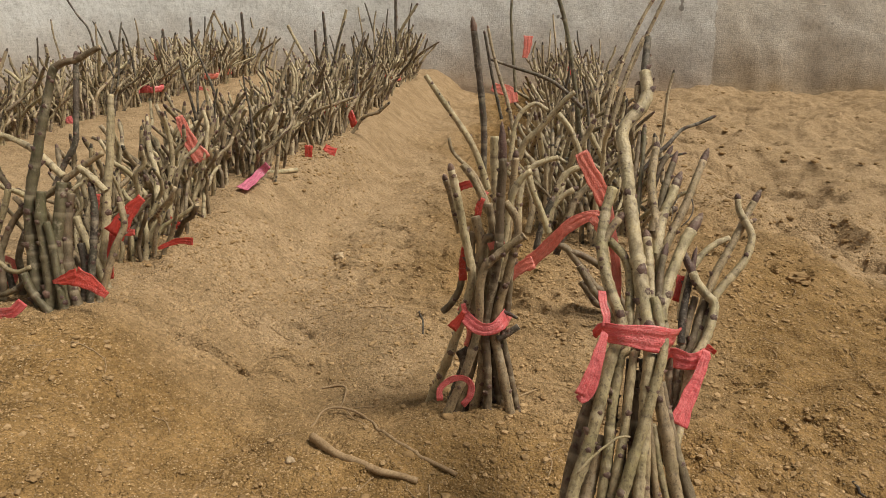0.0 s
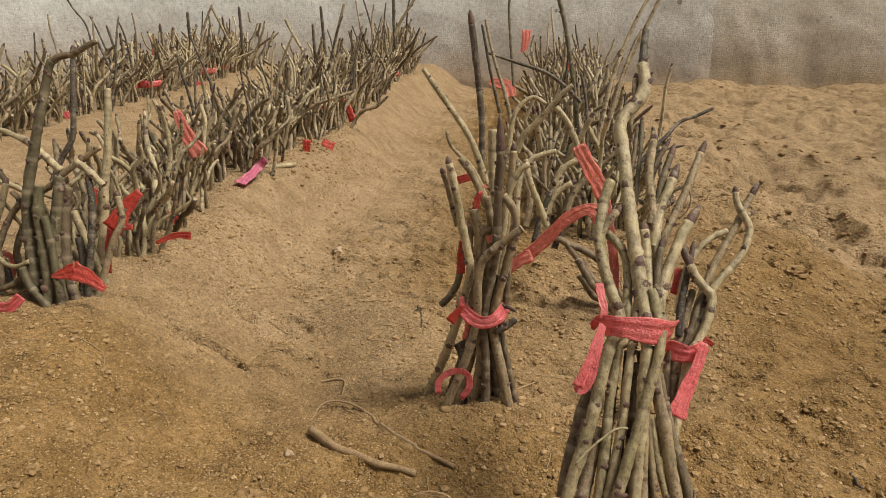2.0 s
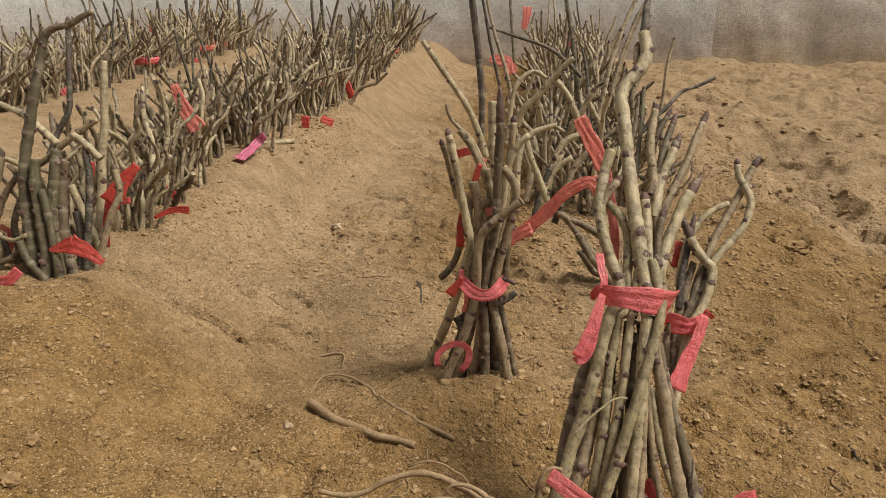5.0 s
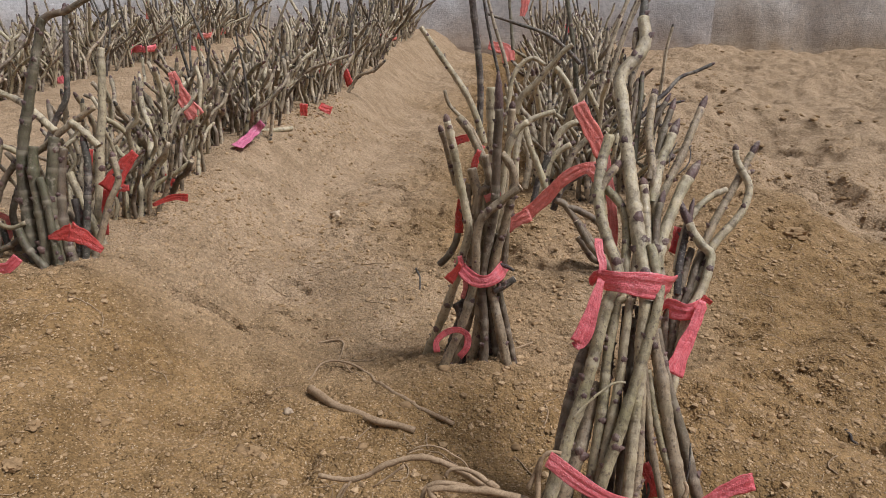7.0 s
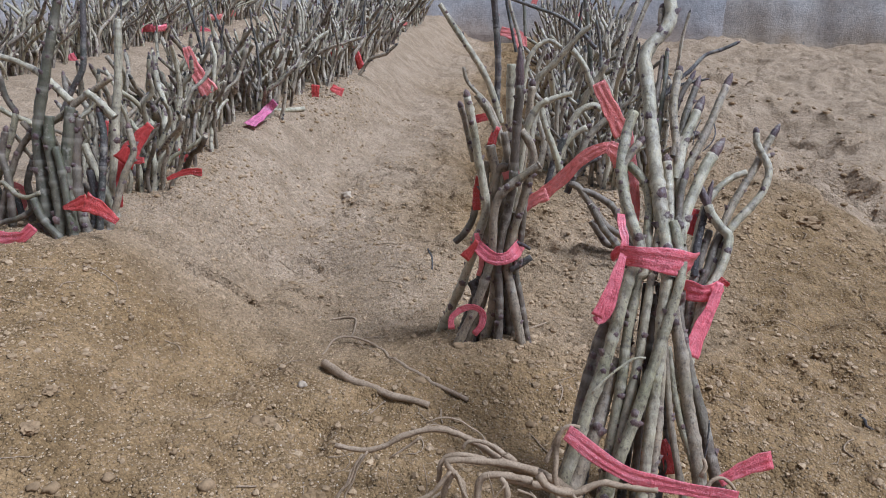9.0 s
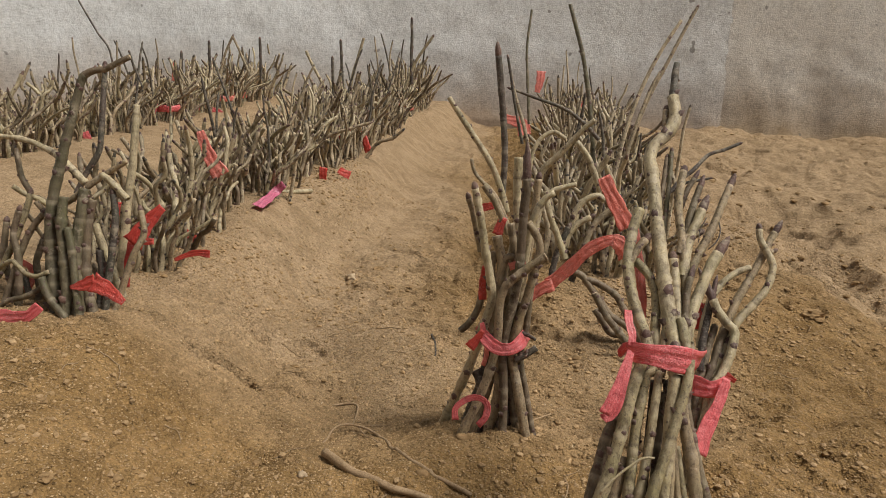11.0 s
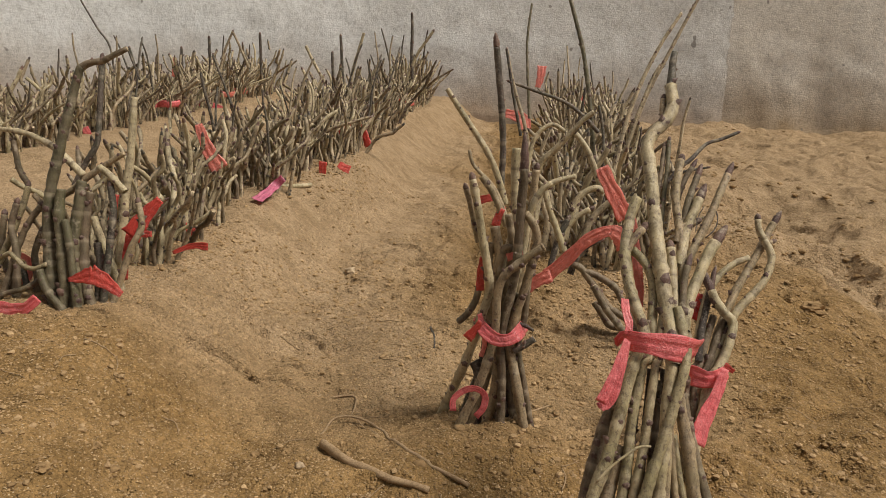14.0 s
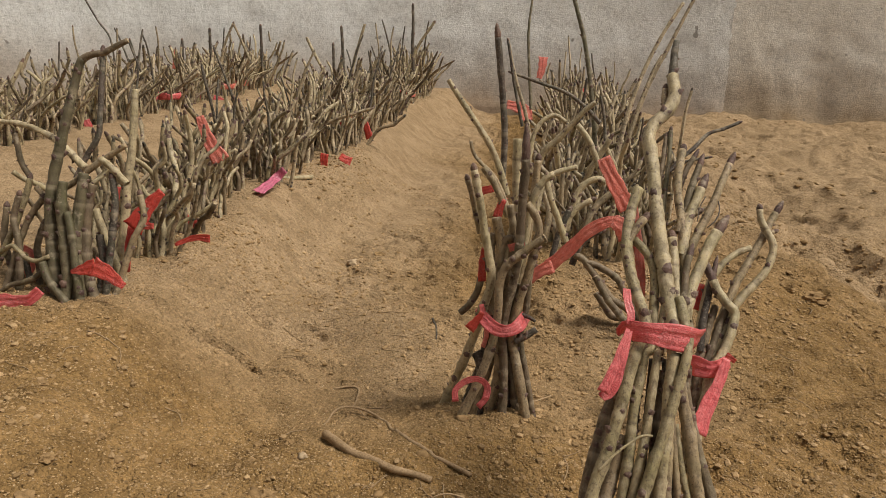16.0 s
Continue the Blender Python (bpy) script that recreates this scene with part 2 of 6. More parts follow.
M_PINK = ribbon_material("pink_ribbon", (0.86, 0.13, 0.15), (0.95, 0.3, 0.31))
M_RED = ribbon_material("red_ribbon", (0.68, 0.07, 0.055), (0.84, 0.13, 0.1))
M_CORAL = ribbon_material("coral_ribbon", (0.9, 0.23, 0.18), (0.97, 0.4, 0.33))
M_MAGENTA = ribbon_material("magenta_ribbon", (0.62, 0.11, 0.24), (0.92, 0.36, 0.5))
M_CLOTH = cloth_material("white_felt", (0.9, 0.91, 0.915), (0.83, 0.835, 0.83), (0.44, 0.34, 0.255))
M_CLOTH_OLD = cloth_material("stained_felt", (0.9, 0.87, 0.82), (0.84, 0.795, 0.73), (0.46, 0.34, 0.22))


# ---- mesh helpers ----
UP = Vector((-0.03, 0.13, 1.0)).normalized()   # the way in which things stand on the gently rising bed


def mesh_object(name, bm, mats, parent=None, smooth=True):
    me = bpy.data.meshes.new(name)
    bm.to_mesh(me)
    bm.free()
    for m in mats:
        me.materials.append(m)
    if smooth:
        me.shade_smooth()
    ob = new(name, me)
    ob.parent = parent
    return ob


def part(name, bm, material, parent, label=""):
    mats = material if isinstance(material, (list, tuple)) else [material]
    return tagged(mesh_object(name, bm, mats, parent), label)


def smoothstep(a, b, x):
    t = np.clip((np.asarray(x, float) - a) / (b - a), 0, 1)
    return t * t * (3 - 2 * t)


def spline(points, step=0.008):
    """Even points along a Catmull-Rom curve through the given ones."""
    p = [np.array(q, float) for q in points]
    p = [2 * p[0] - p[1], *p, 2 * p[-1] - p[-2]]
    out = []
    for a, b, c, d in zip(p, p[1:], p[2:], p[3:]):
        n = max(2, int(np.linalg.norm(c - b) / step))
        for t in np.arange(n) / n:
            out.append(0.5 * (2 * b + (c - a) * t + (2 * a - 5 * b + 4 * c - d) * t**2 + (3 * b - a - 3 * c + d) * t**3))
    out.append(p[-2])
    return np.array(out)


def frames_along(path):
    tang = np.gradient(path, axis=0)
    tang /= np.linalg.norm(tang, axis=1)[:, None] + 1e-9
    ref = np.array([1.0, 0.2, 0.1])
    side = []
    for t in tang:
        ref = ref - t * (ref @ t)
        ref /= np.linalg.norm(ref) + 1e-9
        side.append(ref)
    side = np.array(side)
    return tang, side, np.cross(tang, side)


def tube(bm, path, radii, sides=8, slots=None, wobble=0.0, rng=None, cap=True, first_cap=False, marks=None):
    """A round rod of varying thickness along path; slots: a material number for each ring."""
    tang, u, v = frames_along(path)
    ang = np.arange(sides) * 2 * math.pi / sides
    rings = []
    layer = bm.verts.layers.float.new("node") if marks is not None else None
    for i, c in enumerate(path):
        r = radii[i] * (1 + (rng.normal(0, wobble, sides) if wobble else np.zeros(sides)))
        ring = c + (np.cos(ang) * r)[:, None] * u[i] + (np.sin(ang) * r)[:, None] * v[i]
        rings.append([bm.verts.new(q) for q in ring])
        if marks is not None:
            for w in rings[-1]:
                w[layer] = float(marks[i])
    for i, (a, b) in enumerate(zip(rings, rings[1:])):
        for k in range(sides):
            f = bm.faces.new((a[k], a[(k + 1) % sides], b[(k + 1) % sides], b[k]))
            f.material_index = slots[i] if slots is not None else 0
            f.smooth = True
    if cap:
        f = bm.faces.new(rings[-1])
        f.material_index = slots[-1] if slots is not None else 0
    if first_cap:
        bm.faces.new(rings[0][::-1])


def stem_bmesh(points, r0, r1, rng, sides=8, end="bud", step=0.008, node_gap=0.028, swell=0.34):
    """A seedling stem with swollen nodes, ending in a bud (slot 1) or a cut (slot 2)."""
    path = spline(points, step)
    s = np.r_[0, np.cumsum(np.linalg.norm(np.diff(path, axis=0), axis=1))]
    length = s[-1]
    r = r0 + (r1 - r0) * (s / length)
    at = rng.uniform(0.3, 1.0) * node_gap
    marks = np.zeros(len(path))
    wide = max(0.0035, step * 0.6)
    while at < length - 0.01:
        r = r * (1 + swell * rng.uniform(0, 1) ** 2.0 * np.exp(-((s - at) / 0.0035) ** 2))
        marks = marks + rng.uniform(0.0, 1.0) * (np.exp(-((s - at) / wide) ** 2) - 1.1 * np.exp(-((s - at - 1.6 * wide) / (0.6 * wide)) ** 2))
        at += node_gap * rng.uniform(0.55, 1.5)
    r = r * (1 + 0.03 * np.sin(s * 90 + rng.uniform(0, 6)))
    slots = np.zeros(len(path), int)
    bm = bmesh.new()
    if end == "bud":
        tip = path[-1] - path[-2]
        tip = tip / (np.linalg.norm(tip) + 1e-9)
        k = max(0.72 * r1, 0.0026)
        extra = [(0.4, 1.15), (1.0, 0.95), (1.7, 1.02), (2.5, 0.7), (3.1, 0.2)]
        path = np.vstack([path, [path[-1] + tip * k * d for d, _ in extra]])
        r = np.r_[r, [k * q for _, q in extra]]
        slots = np.r_[slots, [1] * len(extra)]
        slots[len(s) - 1] = 1
    marks = np.r_[marks, np.zeros(len(path) - len(marks))]
    tube(bm, path, r, sides, slots, 0.045, rng, marks=marks)
    if end == "cut":
        bm.faces.ensure_lookup_table()
        bm.faces[-1].material_index = 2
    # bud scars: small knobs on the bark
    tang, u, v = frames_along(path)
    for _ in range(max(4, int(length / 0.016))):
        i = int(rng.integers(2, max(3, len(s) - 2)))
        a = rng.uniform(0, 6.283)
        d = math.cos(a) * u[i] + math.sin(a) * v[i]
        c, k = path[i] + d * r[i] * 0.86, r[i] * rng.uniform(0.25, 0.68)
        tip = bm.verts.new(c + d * k * 1.5 + tang[i] * k * 0.9)
        w = np.cross(d, tang[i])
        ring = [bm.verts.new(c + (w * math.cos(b) + tang[i] * math.sin(b)) * k * 1.3) for b in np.arange(5) * 1.2566]
        for j in range(5):
            f = bm.faces.new((ring[j], ring[(j + 1) % 5], tip))
            f.material_index = 1
            f.smooth = True
    return bm


def strip_bmesh(points, width, normal_hint, rng, twist=0.0, fold=0.18, nx=7, thick=0.0006, step=0.005, tilt=0.0):
    """A crumpled ribbon along points. width: one number or one for each end. Its cross-section is pleated."""
    path = spline(points, step)
    n = len(path)
    tang = np.gradient(path, axis=0)
    tang /= np.linalg.norm(tang, axis=1)[:, None] + 1e-9
    hint = np.array(normal_hint, float)
    w0, w1 = width if isinstance(width, tuple) else (width, width)
    bm = bmesh.new()
    uv = bm.loops.layers.uv.new("UVMap")
    ph, ph2 = rng.uniform(0, 6, nx), rng.uniform(0, 6)
    rows, s = [], 0.0
    for i in range(n):
        a = tilt + twist * i / (n - 1)
        nrm = hint - tang[i] * (hint @ tang[i])
        nrm /= np.linalg.norm(nrm) + 1e-9
        side = np.cross(tang[i], nrm)
        nrm, side = nrm * math.cos(a) + side * math.sin(a), side * math.cos(a) - nrm * math.sin(a)
        f = i / (n - 1)
        w = (w0 + (w1 - w0) * f) * (1 + 0.07 * math.sin(f * 17 + ph2))
        row = []
        for j in range(nx):
            q = j / (nx - 1) - 0.5
            z = fold * w * (0.5 * math.sin(q * 15 + ph2 + f * 3) + 0.3 * math.sin(ph[j] + f * 11)) * 0.28
            row.append(bm.verts.new(path[i] + side * q * w + nrm * z))
        rows.append(row)
        if i:
            s += float(np.linalg.norm(path[i] - path[i - 1]))
    back = [[bm.verts.new(v.co) for v in row] for row in rows]
    for i in range(n - 1):
        for j in range(nx - 1):
            quads = ((rows, (i, j), (i, j + 1), (i + 1, j + 1), (i + 1, j)), (back, (i, j), (i + 1, j), (i + 1, j + 1), (i, j + 1)))
            for grid, *ids in quads:
                f = bm.faces.new([grid[a][b] for a, b in ids])
                f.smooth = True
                for loop, (a, b) in zip(f.loops, ids):
                    loop[uv].uv = (a * step / 0.02, b / (nx - 1))
    edge = [(rows[0], back[0]), (back[-1], rows[-1]), ([r[0] for r in back], [r[0] for r in rows]), ([r[-1] for r in rows], [r[-1] for r in back])]
    bm.normal_update()
    for rb, rf in zip(back, rows):
        for b, f in zip(rb, rf):
            b.co = f.co - f.normal * thick
    for a, b in edge:
        for k in range(len(a) - 1):
            bm.faces.new((a[k], b[k], b[k + 1], a[k + 1]))
    return bm


def band_bmesh(centre, axis, rx, ry, width, rng, turns=1.0, sag=0.0):
    """A ribbon wound round a bundle."""
    axis = Vector(axis).normalized()
    u = (Vector((1, 0, 0)) - axis * axis.x).normalized()
    v = axis.cross(u)
    pts = []
    n = int(26 * turns)
    for i in range(n + 1):
        a = -math.pi / 2 + 2 * math.pi * turns * i / n + 0.4
        wob = 1 + 0.05 * math.sin(3 * a + 1.3)
        pts.append(Vector(centre) + u * math.cos(a) * rx * wob + v * math.sin(a) * ry * wob + axis * (sag * math.sin(a + 0.6) + 0.004 * i / n))
    path = [tuple(p) for p in pts]
    return path


# ---- ground ----
def lump(x, y, cx, cy, rx, ry, h, turn=0.0):
    c, s = math.cos(turn), math.sin(turn)
    dx, dy = x - cx, y - cy
    return h * np.exp(-((dx * c + dy * s) / rx) ** 2 - ((dy * c - dx * s) / ry) ** 2)


NOISE_TABLES = {}


def noise_table(seed):
    if seed not in NOISE_TABLES:
        rs = np.random.RandomState(seed)
        NOISE_TABLES[seed] = (rs.uniform(-1, 1, (256, 256)), rs.uniform(0, 99), rs.uniform(0, 99))
    return NOISE_TABLES[seed]


def wave_noise(x, y, scale, seed, octaves=4, gain=0.5):
    """Smooth value noise on numpy arrays, about -1 to 1."""
    out, amp = np.zeros_like(x, float), 1.0
    for o in range(octaves):
        table, ox, oy = noise_table(seed + o)
        px, py = x * scale + ox, y * scale + oy
        ix, iy = np.floor(px).astype(int), np.floor(py).astype(int)
        fx, fy = px - ix, py - iy
        fx, fy = fx * fx * (3 - 2 * fx), fy * fy * (3 - 2 * fy)
        g = lambda a, b: table[a % 256, b % 256]
        out += amp * ((g(ix, iy) * (1 - fx) + g(ix + 1, iy) * fx) * (1 - fy) + (g(ix, iy + 1) * (1 - fx) + g(ix + 1, iy + 1) * fx) * fy)
        amp *= gain
        scale *= 2.03
    return out


SCRAPE_RNG = np.random.default_rng(12)   # dug hollows with a thrown-up rim
SCRAPES = [(SCRAPE_RNG.uniform(0.68, 2.9), SCRAPE_RNG.uniform(1.5, 4.3), SCRAPE_RNG.uniform(0.08, 0.19), SCRAPE_RNG.uniform(0.6, 2.4), SCRAPE_RNG.uniform(0.018, 0.035)) for _ in range(34)]


def ground_parts(x, y):
    """Height of the bed and its darkness: real damp plus painted shade."""
    x, y = np.asarray(x, float), np.asarray(y, float)
    warp = 0.03 * wave_noise(x, y, 2.2, 5, 2)
    far = smoothstep(0.7, 1.25, y)
    edge = -0.43 + 0.02 * np.sin(y * 3.1) + 0.03 * smoothstep(3.4, 4.4, y)
    bank = smoothstep(edge + 0.19, edge - 0.02, x + warp) * (0.55 + 0.45 * far)
    z = -0.032 * far + bank * 0.118
    # trench between the first and the second row, and the second row's bed
    z = z - 0.03 * np.exp(-((x + 0.95 + warp) / 0.13) ** 2) * far
    # bed of the row beside the path
    bed = smoothstep(0.02, 0.16, x + warp) * smoothstep(0.95, 0.6, x + warp)
    z = z + bed * 0.035 * smoothstep(1.1, 1.6, y)
    z = z + smoothstep(0.3, 0.5, x) * far * 0.02 + smoothstep(3.0, 4.6, y) * smoothstep(0.9, 2.6, x) * 0.06
    # dug, lumpy soil beyond the bundles
    dug = smoothstep(0.62, 1.0, x + warp) * smoothstep(1.3, 1.9, y)
    z = z + dug * (0.02 + (1 - 0.6 * smoothstep(2.8, 3.8, y)) * (0.075 * wave_noise(x + 2 * warp, y * 0.8, 2.6, 21, 2, 0.3) - 0.08 * np.abs(wave_noise(x, y * 0.9 + 2 * warp, 3.4, 31, 2, 0.35))) + 0.008 * wave_noise(x, y, 13, 35, 3, 0.6))
    # trodden furrow
    furrow = np.exp(-((x - 0.0 + 0.5 * warp) / 0.16) ** 2) * smoothstep(1.3, 1.6, y)
    z = z - 0.014 * furrow + furrow * 0.016 * wave_noise(x, y, 16, 41, 3) + 0.008 * smoothstep(0.4, 0.7, x) * wave_noise(x, y, 18, 45, 3, 0.6)
    z = z + lump(x, y, -0.26, 1.26, 0.09, 0.05, -0.016, 0.3) + lump(x, y, -0.335, 1.29, 0.05, 0.018, -0.016, 0.9)
    z = z + lump(x, y, -0.20, 1.19, 0.06, 0.02, 0.008, 0.2) + lump(x, y, -0.3, 0.75, 0.12, 0.1, 0.018)
    z = z + lump(x, y, 0.085, 1.0, 0.16, 0.13, 0.032) + lump(x, y, 0.33, 0.98, 0.12, 0.1, 0.034) + lump(x, y, -0.06, 0.89, 0.1, 0.06, 0.012)
    z = z + lump(x, y, -0.05, 1.36, 0.12, 0.12, 0.016) + lump(x, y, 0.53, 1.0, 0.09, 0.1, -0.022) + lump(x, y, -0.36, 0.74, 0.1, 0.12, 0.012) + lump(x, y, -0.17, 1.1, 0.09, 0.1, -0.016)
    z = z + lump(x, y, 0.10, 0.86, 0.09, 0.09, -0.008) + lump(x, y, 0.42, 1.5, 0.12, 0.08, 0.02)
    # foot marks: shallow steps with a broken rim
    ragged = 0.006 * wave_noise(x, y, 60, 7, 2)
    for cx, cy, r, a0, h in ((-0.312, 1.115, 0.056, 2.0, 0.024), (-0.25, 1.29, 0.034, 1.5, 0.012), (-0.25, 1.19, 0.03, 0.9, 0.011), (-0.15, 1.6, 0.05, 1.5, 0.014), (-0.06, 1.63, 0.05, 1.9, 0.016), (0.0, 1.5, 0.06, 1.4, 0.012),
                             (-0.19, 1.86, 0.06, 1.8, 0.012), (-0.1, 2.05, 0.07, 1.6, 0.014), (0.05, 1.85, 0.07, 2.2, 0.014), (-0.5, 1.26, 0.05, 1.7, 0.008), (0.62, 1.75, 0.09, 1.6, 0.02), (0.95, 1.95, 0.12, 1.5, 0.03), (1.25, 2.5, 0.16, 1.7, 0.035), (0.9, 2.6, 0.12, 1.4, 0.025)):
        dx, dy = x - cx, (y - cy) * 1.3
        dist = np.hypot(dx, dy) + ragged
        turn = np.cos(np.arctan2(dy, dx) - a0)
        z = z - h * smoothstep(-0.2, 0.5, turn) * smoothstep(r, r - 0.003 - 0.04 * r, dist) * smoothstep(r * 0.4, r, dist)
    if np.any((x > 0.55) & (y > 1.35)):
        for cx, cy, r, a0, h in SCRAPES:
            dx, dy = x - cx, (y - cy) * 1.25
            dist = np.hypot(dx, dy) + 1.6 * ragged
            turn = np.cos(np.arctan2(dy, dx) - a0)
            z = z - h * smoothstep(-0.3, 0.6, turn) * smoothstep(r, r * 0.7, dist) * smoothstep(0, r, dist) + 0.5 * h * smoothstep(-0.2, 0.6, turn) * np.exp(-((dist - 1.12 * r) / (0.16 * r)) ** 2)
    z = z + lump(x, y, -0.328, 1.275, 0.024, 0.014, -0.034, 0.3) + lump(x, y, -0.445, 1.3, 0.035, 0.007, -0.014, 0.5) + lump(x, y, -0.3, 1.243, 0.012, 0.012, -0.012)
    rough = np.clip(0.35 + 0.5 * wave_noise(x, y, 3.2, 81, 2) + 0.8 * furrow - 0.25 * smoothstep(0.35, 0.55, x), 0, 1.1) * (1 - 0.75 * bank)
    z = z + 0.007 * wave_noise(x, y, 7, 51, 3) + 0.0028 * wave_noise(x, y, 26, 61, 2, 0.5) - 0.004 * np.abs(wave_noise(x, y, 55, 66, 2, 0.6)) * (0.15 + 0.3 * rough) + rough * np.minimum(0, wave_noise(x, y, 24, 71, 2, 0.5)) * 0.02 - (0.2 + rough) * 0.0035 * smoothstep(0.22, 0.6, wave_noise(x * 0.85, y, 62, 75, 2, 0.5)) * smoothstep(-0.5, 0.3, wave_noise(x, y, 9, 78, 2)) * smoothstep(0.75, 0.45, x)
    pits = smoothstep(0.2, 0.5, wave_noise(x * 0.8, y, 34, 141, 2, 0.5)) * smoothstep(-0.25, 0.35, wave_noise(x, y, 6, 145, 2))
    z = z - pits * (0.0055 + 0.009 * np.minimum(1, furrow + 0.7 * smoothstep(0.3, 0.55, x))) * (1 - 0.6 * bank) * smoothstep(2.3, 1.6, y)
    # Damp, with shade painted in: row shadow along the trough, near bundle's shadow lump.
    moist_shade = 0.2 + 0.34 * smoothstep(1.5, 0.95, y) + 0.4 * smoothstep(1.15, 0.75, y) + 0.6 * np.exp(-((x - 0.08) / 0.2) ** 2) * smoothstep(1.1, 1.7, y) + lump(x, y, 0.10, 0.86, 0.1, 0.09, 0.4)
    # Foreground terms here and above mix damp with painted vignette darkening.
    moist_shade = moist_shade + 0.5 * smoothstep(0.25, 0.55, x) * smoothstep(2.3, 1.5, y) + 0.4 * smoothstep(-0.1, -0.4, x) * smoothstep(1.15, 0.85, y) - 0.2 * bank - 0.9 * dug * smoothstep(1.6, 2.1, y + 0.25 * wave_noise(x, y, 2.5, 87, 2)) + 0.2 * smoothstep(0.9, 0.5, y)
    return z, moist_shade


def gz(x, y):
    return float(ground_parts(np.array([x]), np.array([y]))[0][0])


def spaced(stops):
    out = []
    for (a, b, step) in stops:
        out += list(np.arange(a, b - 1e-6, step))
    return np.array(out + [stops[-1][1]])


def build_ground():
    gx = spaced([(-9, -2.5, 0.5), (-2.5, -1.3, 0.03), (-1.3, -0.65, 0.012), (-0.65, 0.9, 0.0042), (0.9, 1.7, 0.007), (1.7, 2.6, 0.012), (2.6, 3.6, 0.03), (3.6, 9, 0.5)])
    gy = spaced([(-7, 0.5, 0.25), (0.5, 1.9, 0.0042), (1.9, 2.6, 0.007), (2.6, 5.3, 0.014), (5.3, 8, 0.5)])
    X, Y = np.meshgrid(gx, gy)
    Z, moist_shade = ground_parts(X, Y)
    inside = (X > -2.5) & (X < 3.6) & (Y > 0.5) & (Y < 5.3)
    Z = np.where(inside, Z, Z * 0.6)
    verts = np.stack([X.ravel(), Y.ravel(), Z.ravel()], 1)
    nx, ny = len(gx), len(gy)
    i = (np.arange(ny - 1)[:, None] * nx + np.arange(nx - 1)[None, :]).ravel()
    faces = np.stack([i, i + 1, i + nx + 1, i + nx], 1)
    me = bpy.data.meshes.new("ground")
    me.from_pydata(verts.tolist(), [], faces.tolist())
    a = me.attributes.new("moist_shade", "FLOAT", "POINT")
    a.data.foreach_set("value", moist_shade.ravel().astype(np.float32))
    me.materials.append(M_SAND)
    me.shade_smooth()
    return tagged(new("ground", me), "loose sandy soil bed, ridged and trodden, dry on top", "ground", kind="structure")


ground = build_ground()


# ---- cloth walls ----
def cloth_sheet(name, plan, z1, lean, seed, mats, folds, nz=64, step=0.022):
    """A hanging sheet whose foot follows the plan's points; its folds deepen towards the foot."""
    line = spline([(x, y, 0) for x, y in plan], step)[:, :2]
    d = np.gradient(line, axis=0)
    d /= np.linalg.norm(d, axis=1)[:, None]
    away = np.stack([-d[:, 1], d[:, 0]], 1)
    s = np.r_[0, np.cumsum(np.linalg.norm(np.diff(line, axis=0), axis=1))]
    z = np.r_[np.linspace(-0.06, 0.6, nz - 14), np.linspace(0.65, z1, 14)]
    S, Z = np.meshgrid(s, z)
    off = lean * Z + 0.014 * wave_noise(S, Z * 0.5, 1.6, seed, 3) + folds * wave_noise(S, Z * 0.3, 5.0, seed + 9, 3) * np.exp(-np.maximum(Z, 0) / 0.3)
    off = off - 0.04 * np.exp(-np.maximum(Z, 0) / 0.05) + 0.006 * wave_noise(S, Z, 9, seed + 20, 2)
    X, Y = line[:, 0] + off * away[:, 0], line[:, 1] + off * away[:, 1]
    nx = len(s)
    i = (np.arange(nz - 1)[:, None] * nx + np.arange(nx - 1)[None, :]).ravel()
    quads = np.stack([i, i + 1, i + nx + 1, i + nx], 1)
    me = bpy.data.meshes.new(name)
    me.from_pydata(np.stack([X, Y, Z], -1).reshape(-1, 3).tolist(), [], quads.tolist())
    uv = me.uv_layers.new(name="UVMap")
    uv.data.foreach_set("uv", np.stack([S, Z], -1).reshape(-1, 2)[quads.ravel()].astype(np.float32).ravel())
    for m in mats:
        me.materials.append(m)
    me.shade_smooth()
    return new(name, me)


wall = cloth_sheet("wall_back", [(-2.35, -1.5), (-2.3, 0.5), (-2.15, 2.2), (-1.85, 3.3), (-1.2, 4.2), (-0.3, 4.66), (0.6, 4.83), (1.25, 4.865)], 2.4, 0.13, 3, [M_CLOTH], 0.016)
tagged(wall, "grey-white felt cloth wall, soiled brown along its foot", "cloth wall", kind="structure")
def unseen_wall(name, a, b, height):
    """A plain, unseen cloth wall between two plan points, added against low sky light."""
    n = 24
    rows = [[(a[0] + (b[0] - a[0]) * i / n, a[1] + (b[1] - a[1]) * i / n, z) for i in range(n + 1)] for z in (-0.06, height * 0.5, height)]
    me = bpy.data.meshes.new(name)
    quads = [(r * (n + 1) + i, r * (n + 1) + i + 1, (r + 1) * (n + 1) + i + 1, (r + 1) * (n + 1) + i) for r in range(2) for i in range(n)]
    me.from_pydata([p for row in rows for p in row], [], quads)
    me.materials.append(M_CLOTH)
    return tagged(new(name, me), "unseen plain felt wall added to cut low sky light", "cloth wall", kind="structure")


# Added out of view to keep low sideways light off the bed.
unseen_wall("wall_left", (-2.4, -5.0), (-2.35, -1.5), 2.4)
unseen_wall("wall_right", (6.9, 4.85), (6.9, -5.0), 2.4)
unseen_wall("wall_front", (6.9, -5.0), (-2.4, -5.0), 2.4)
wall_b = cloth_sheet("wall_back_stained", [(1.236, 4.876), (2.2, 4.89), (3.5, 4.92), (7.0, 4.95)], 2.4, 0.13, 17, [M_CLOTH_OLD], 0.02)
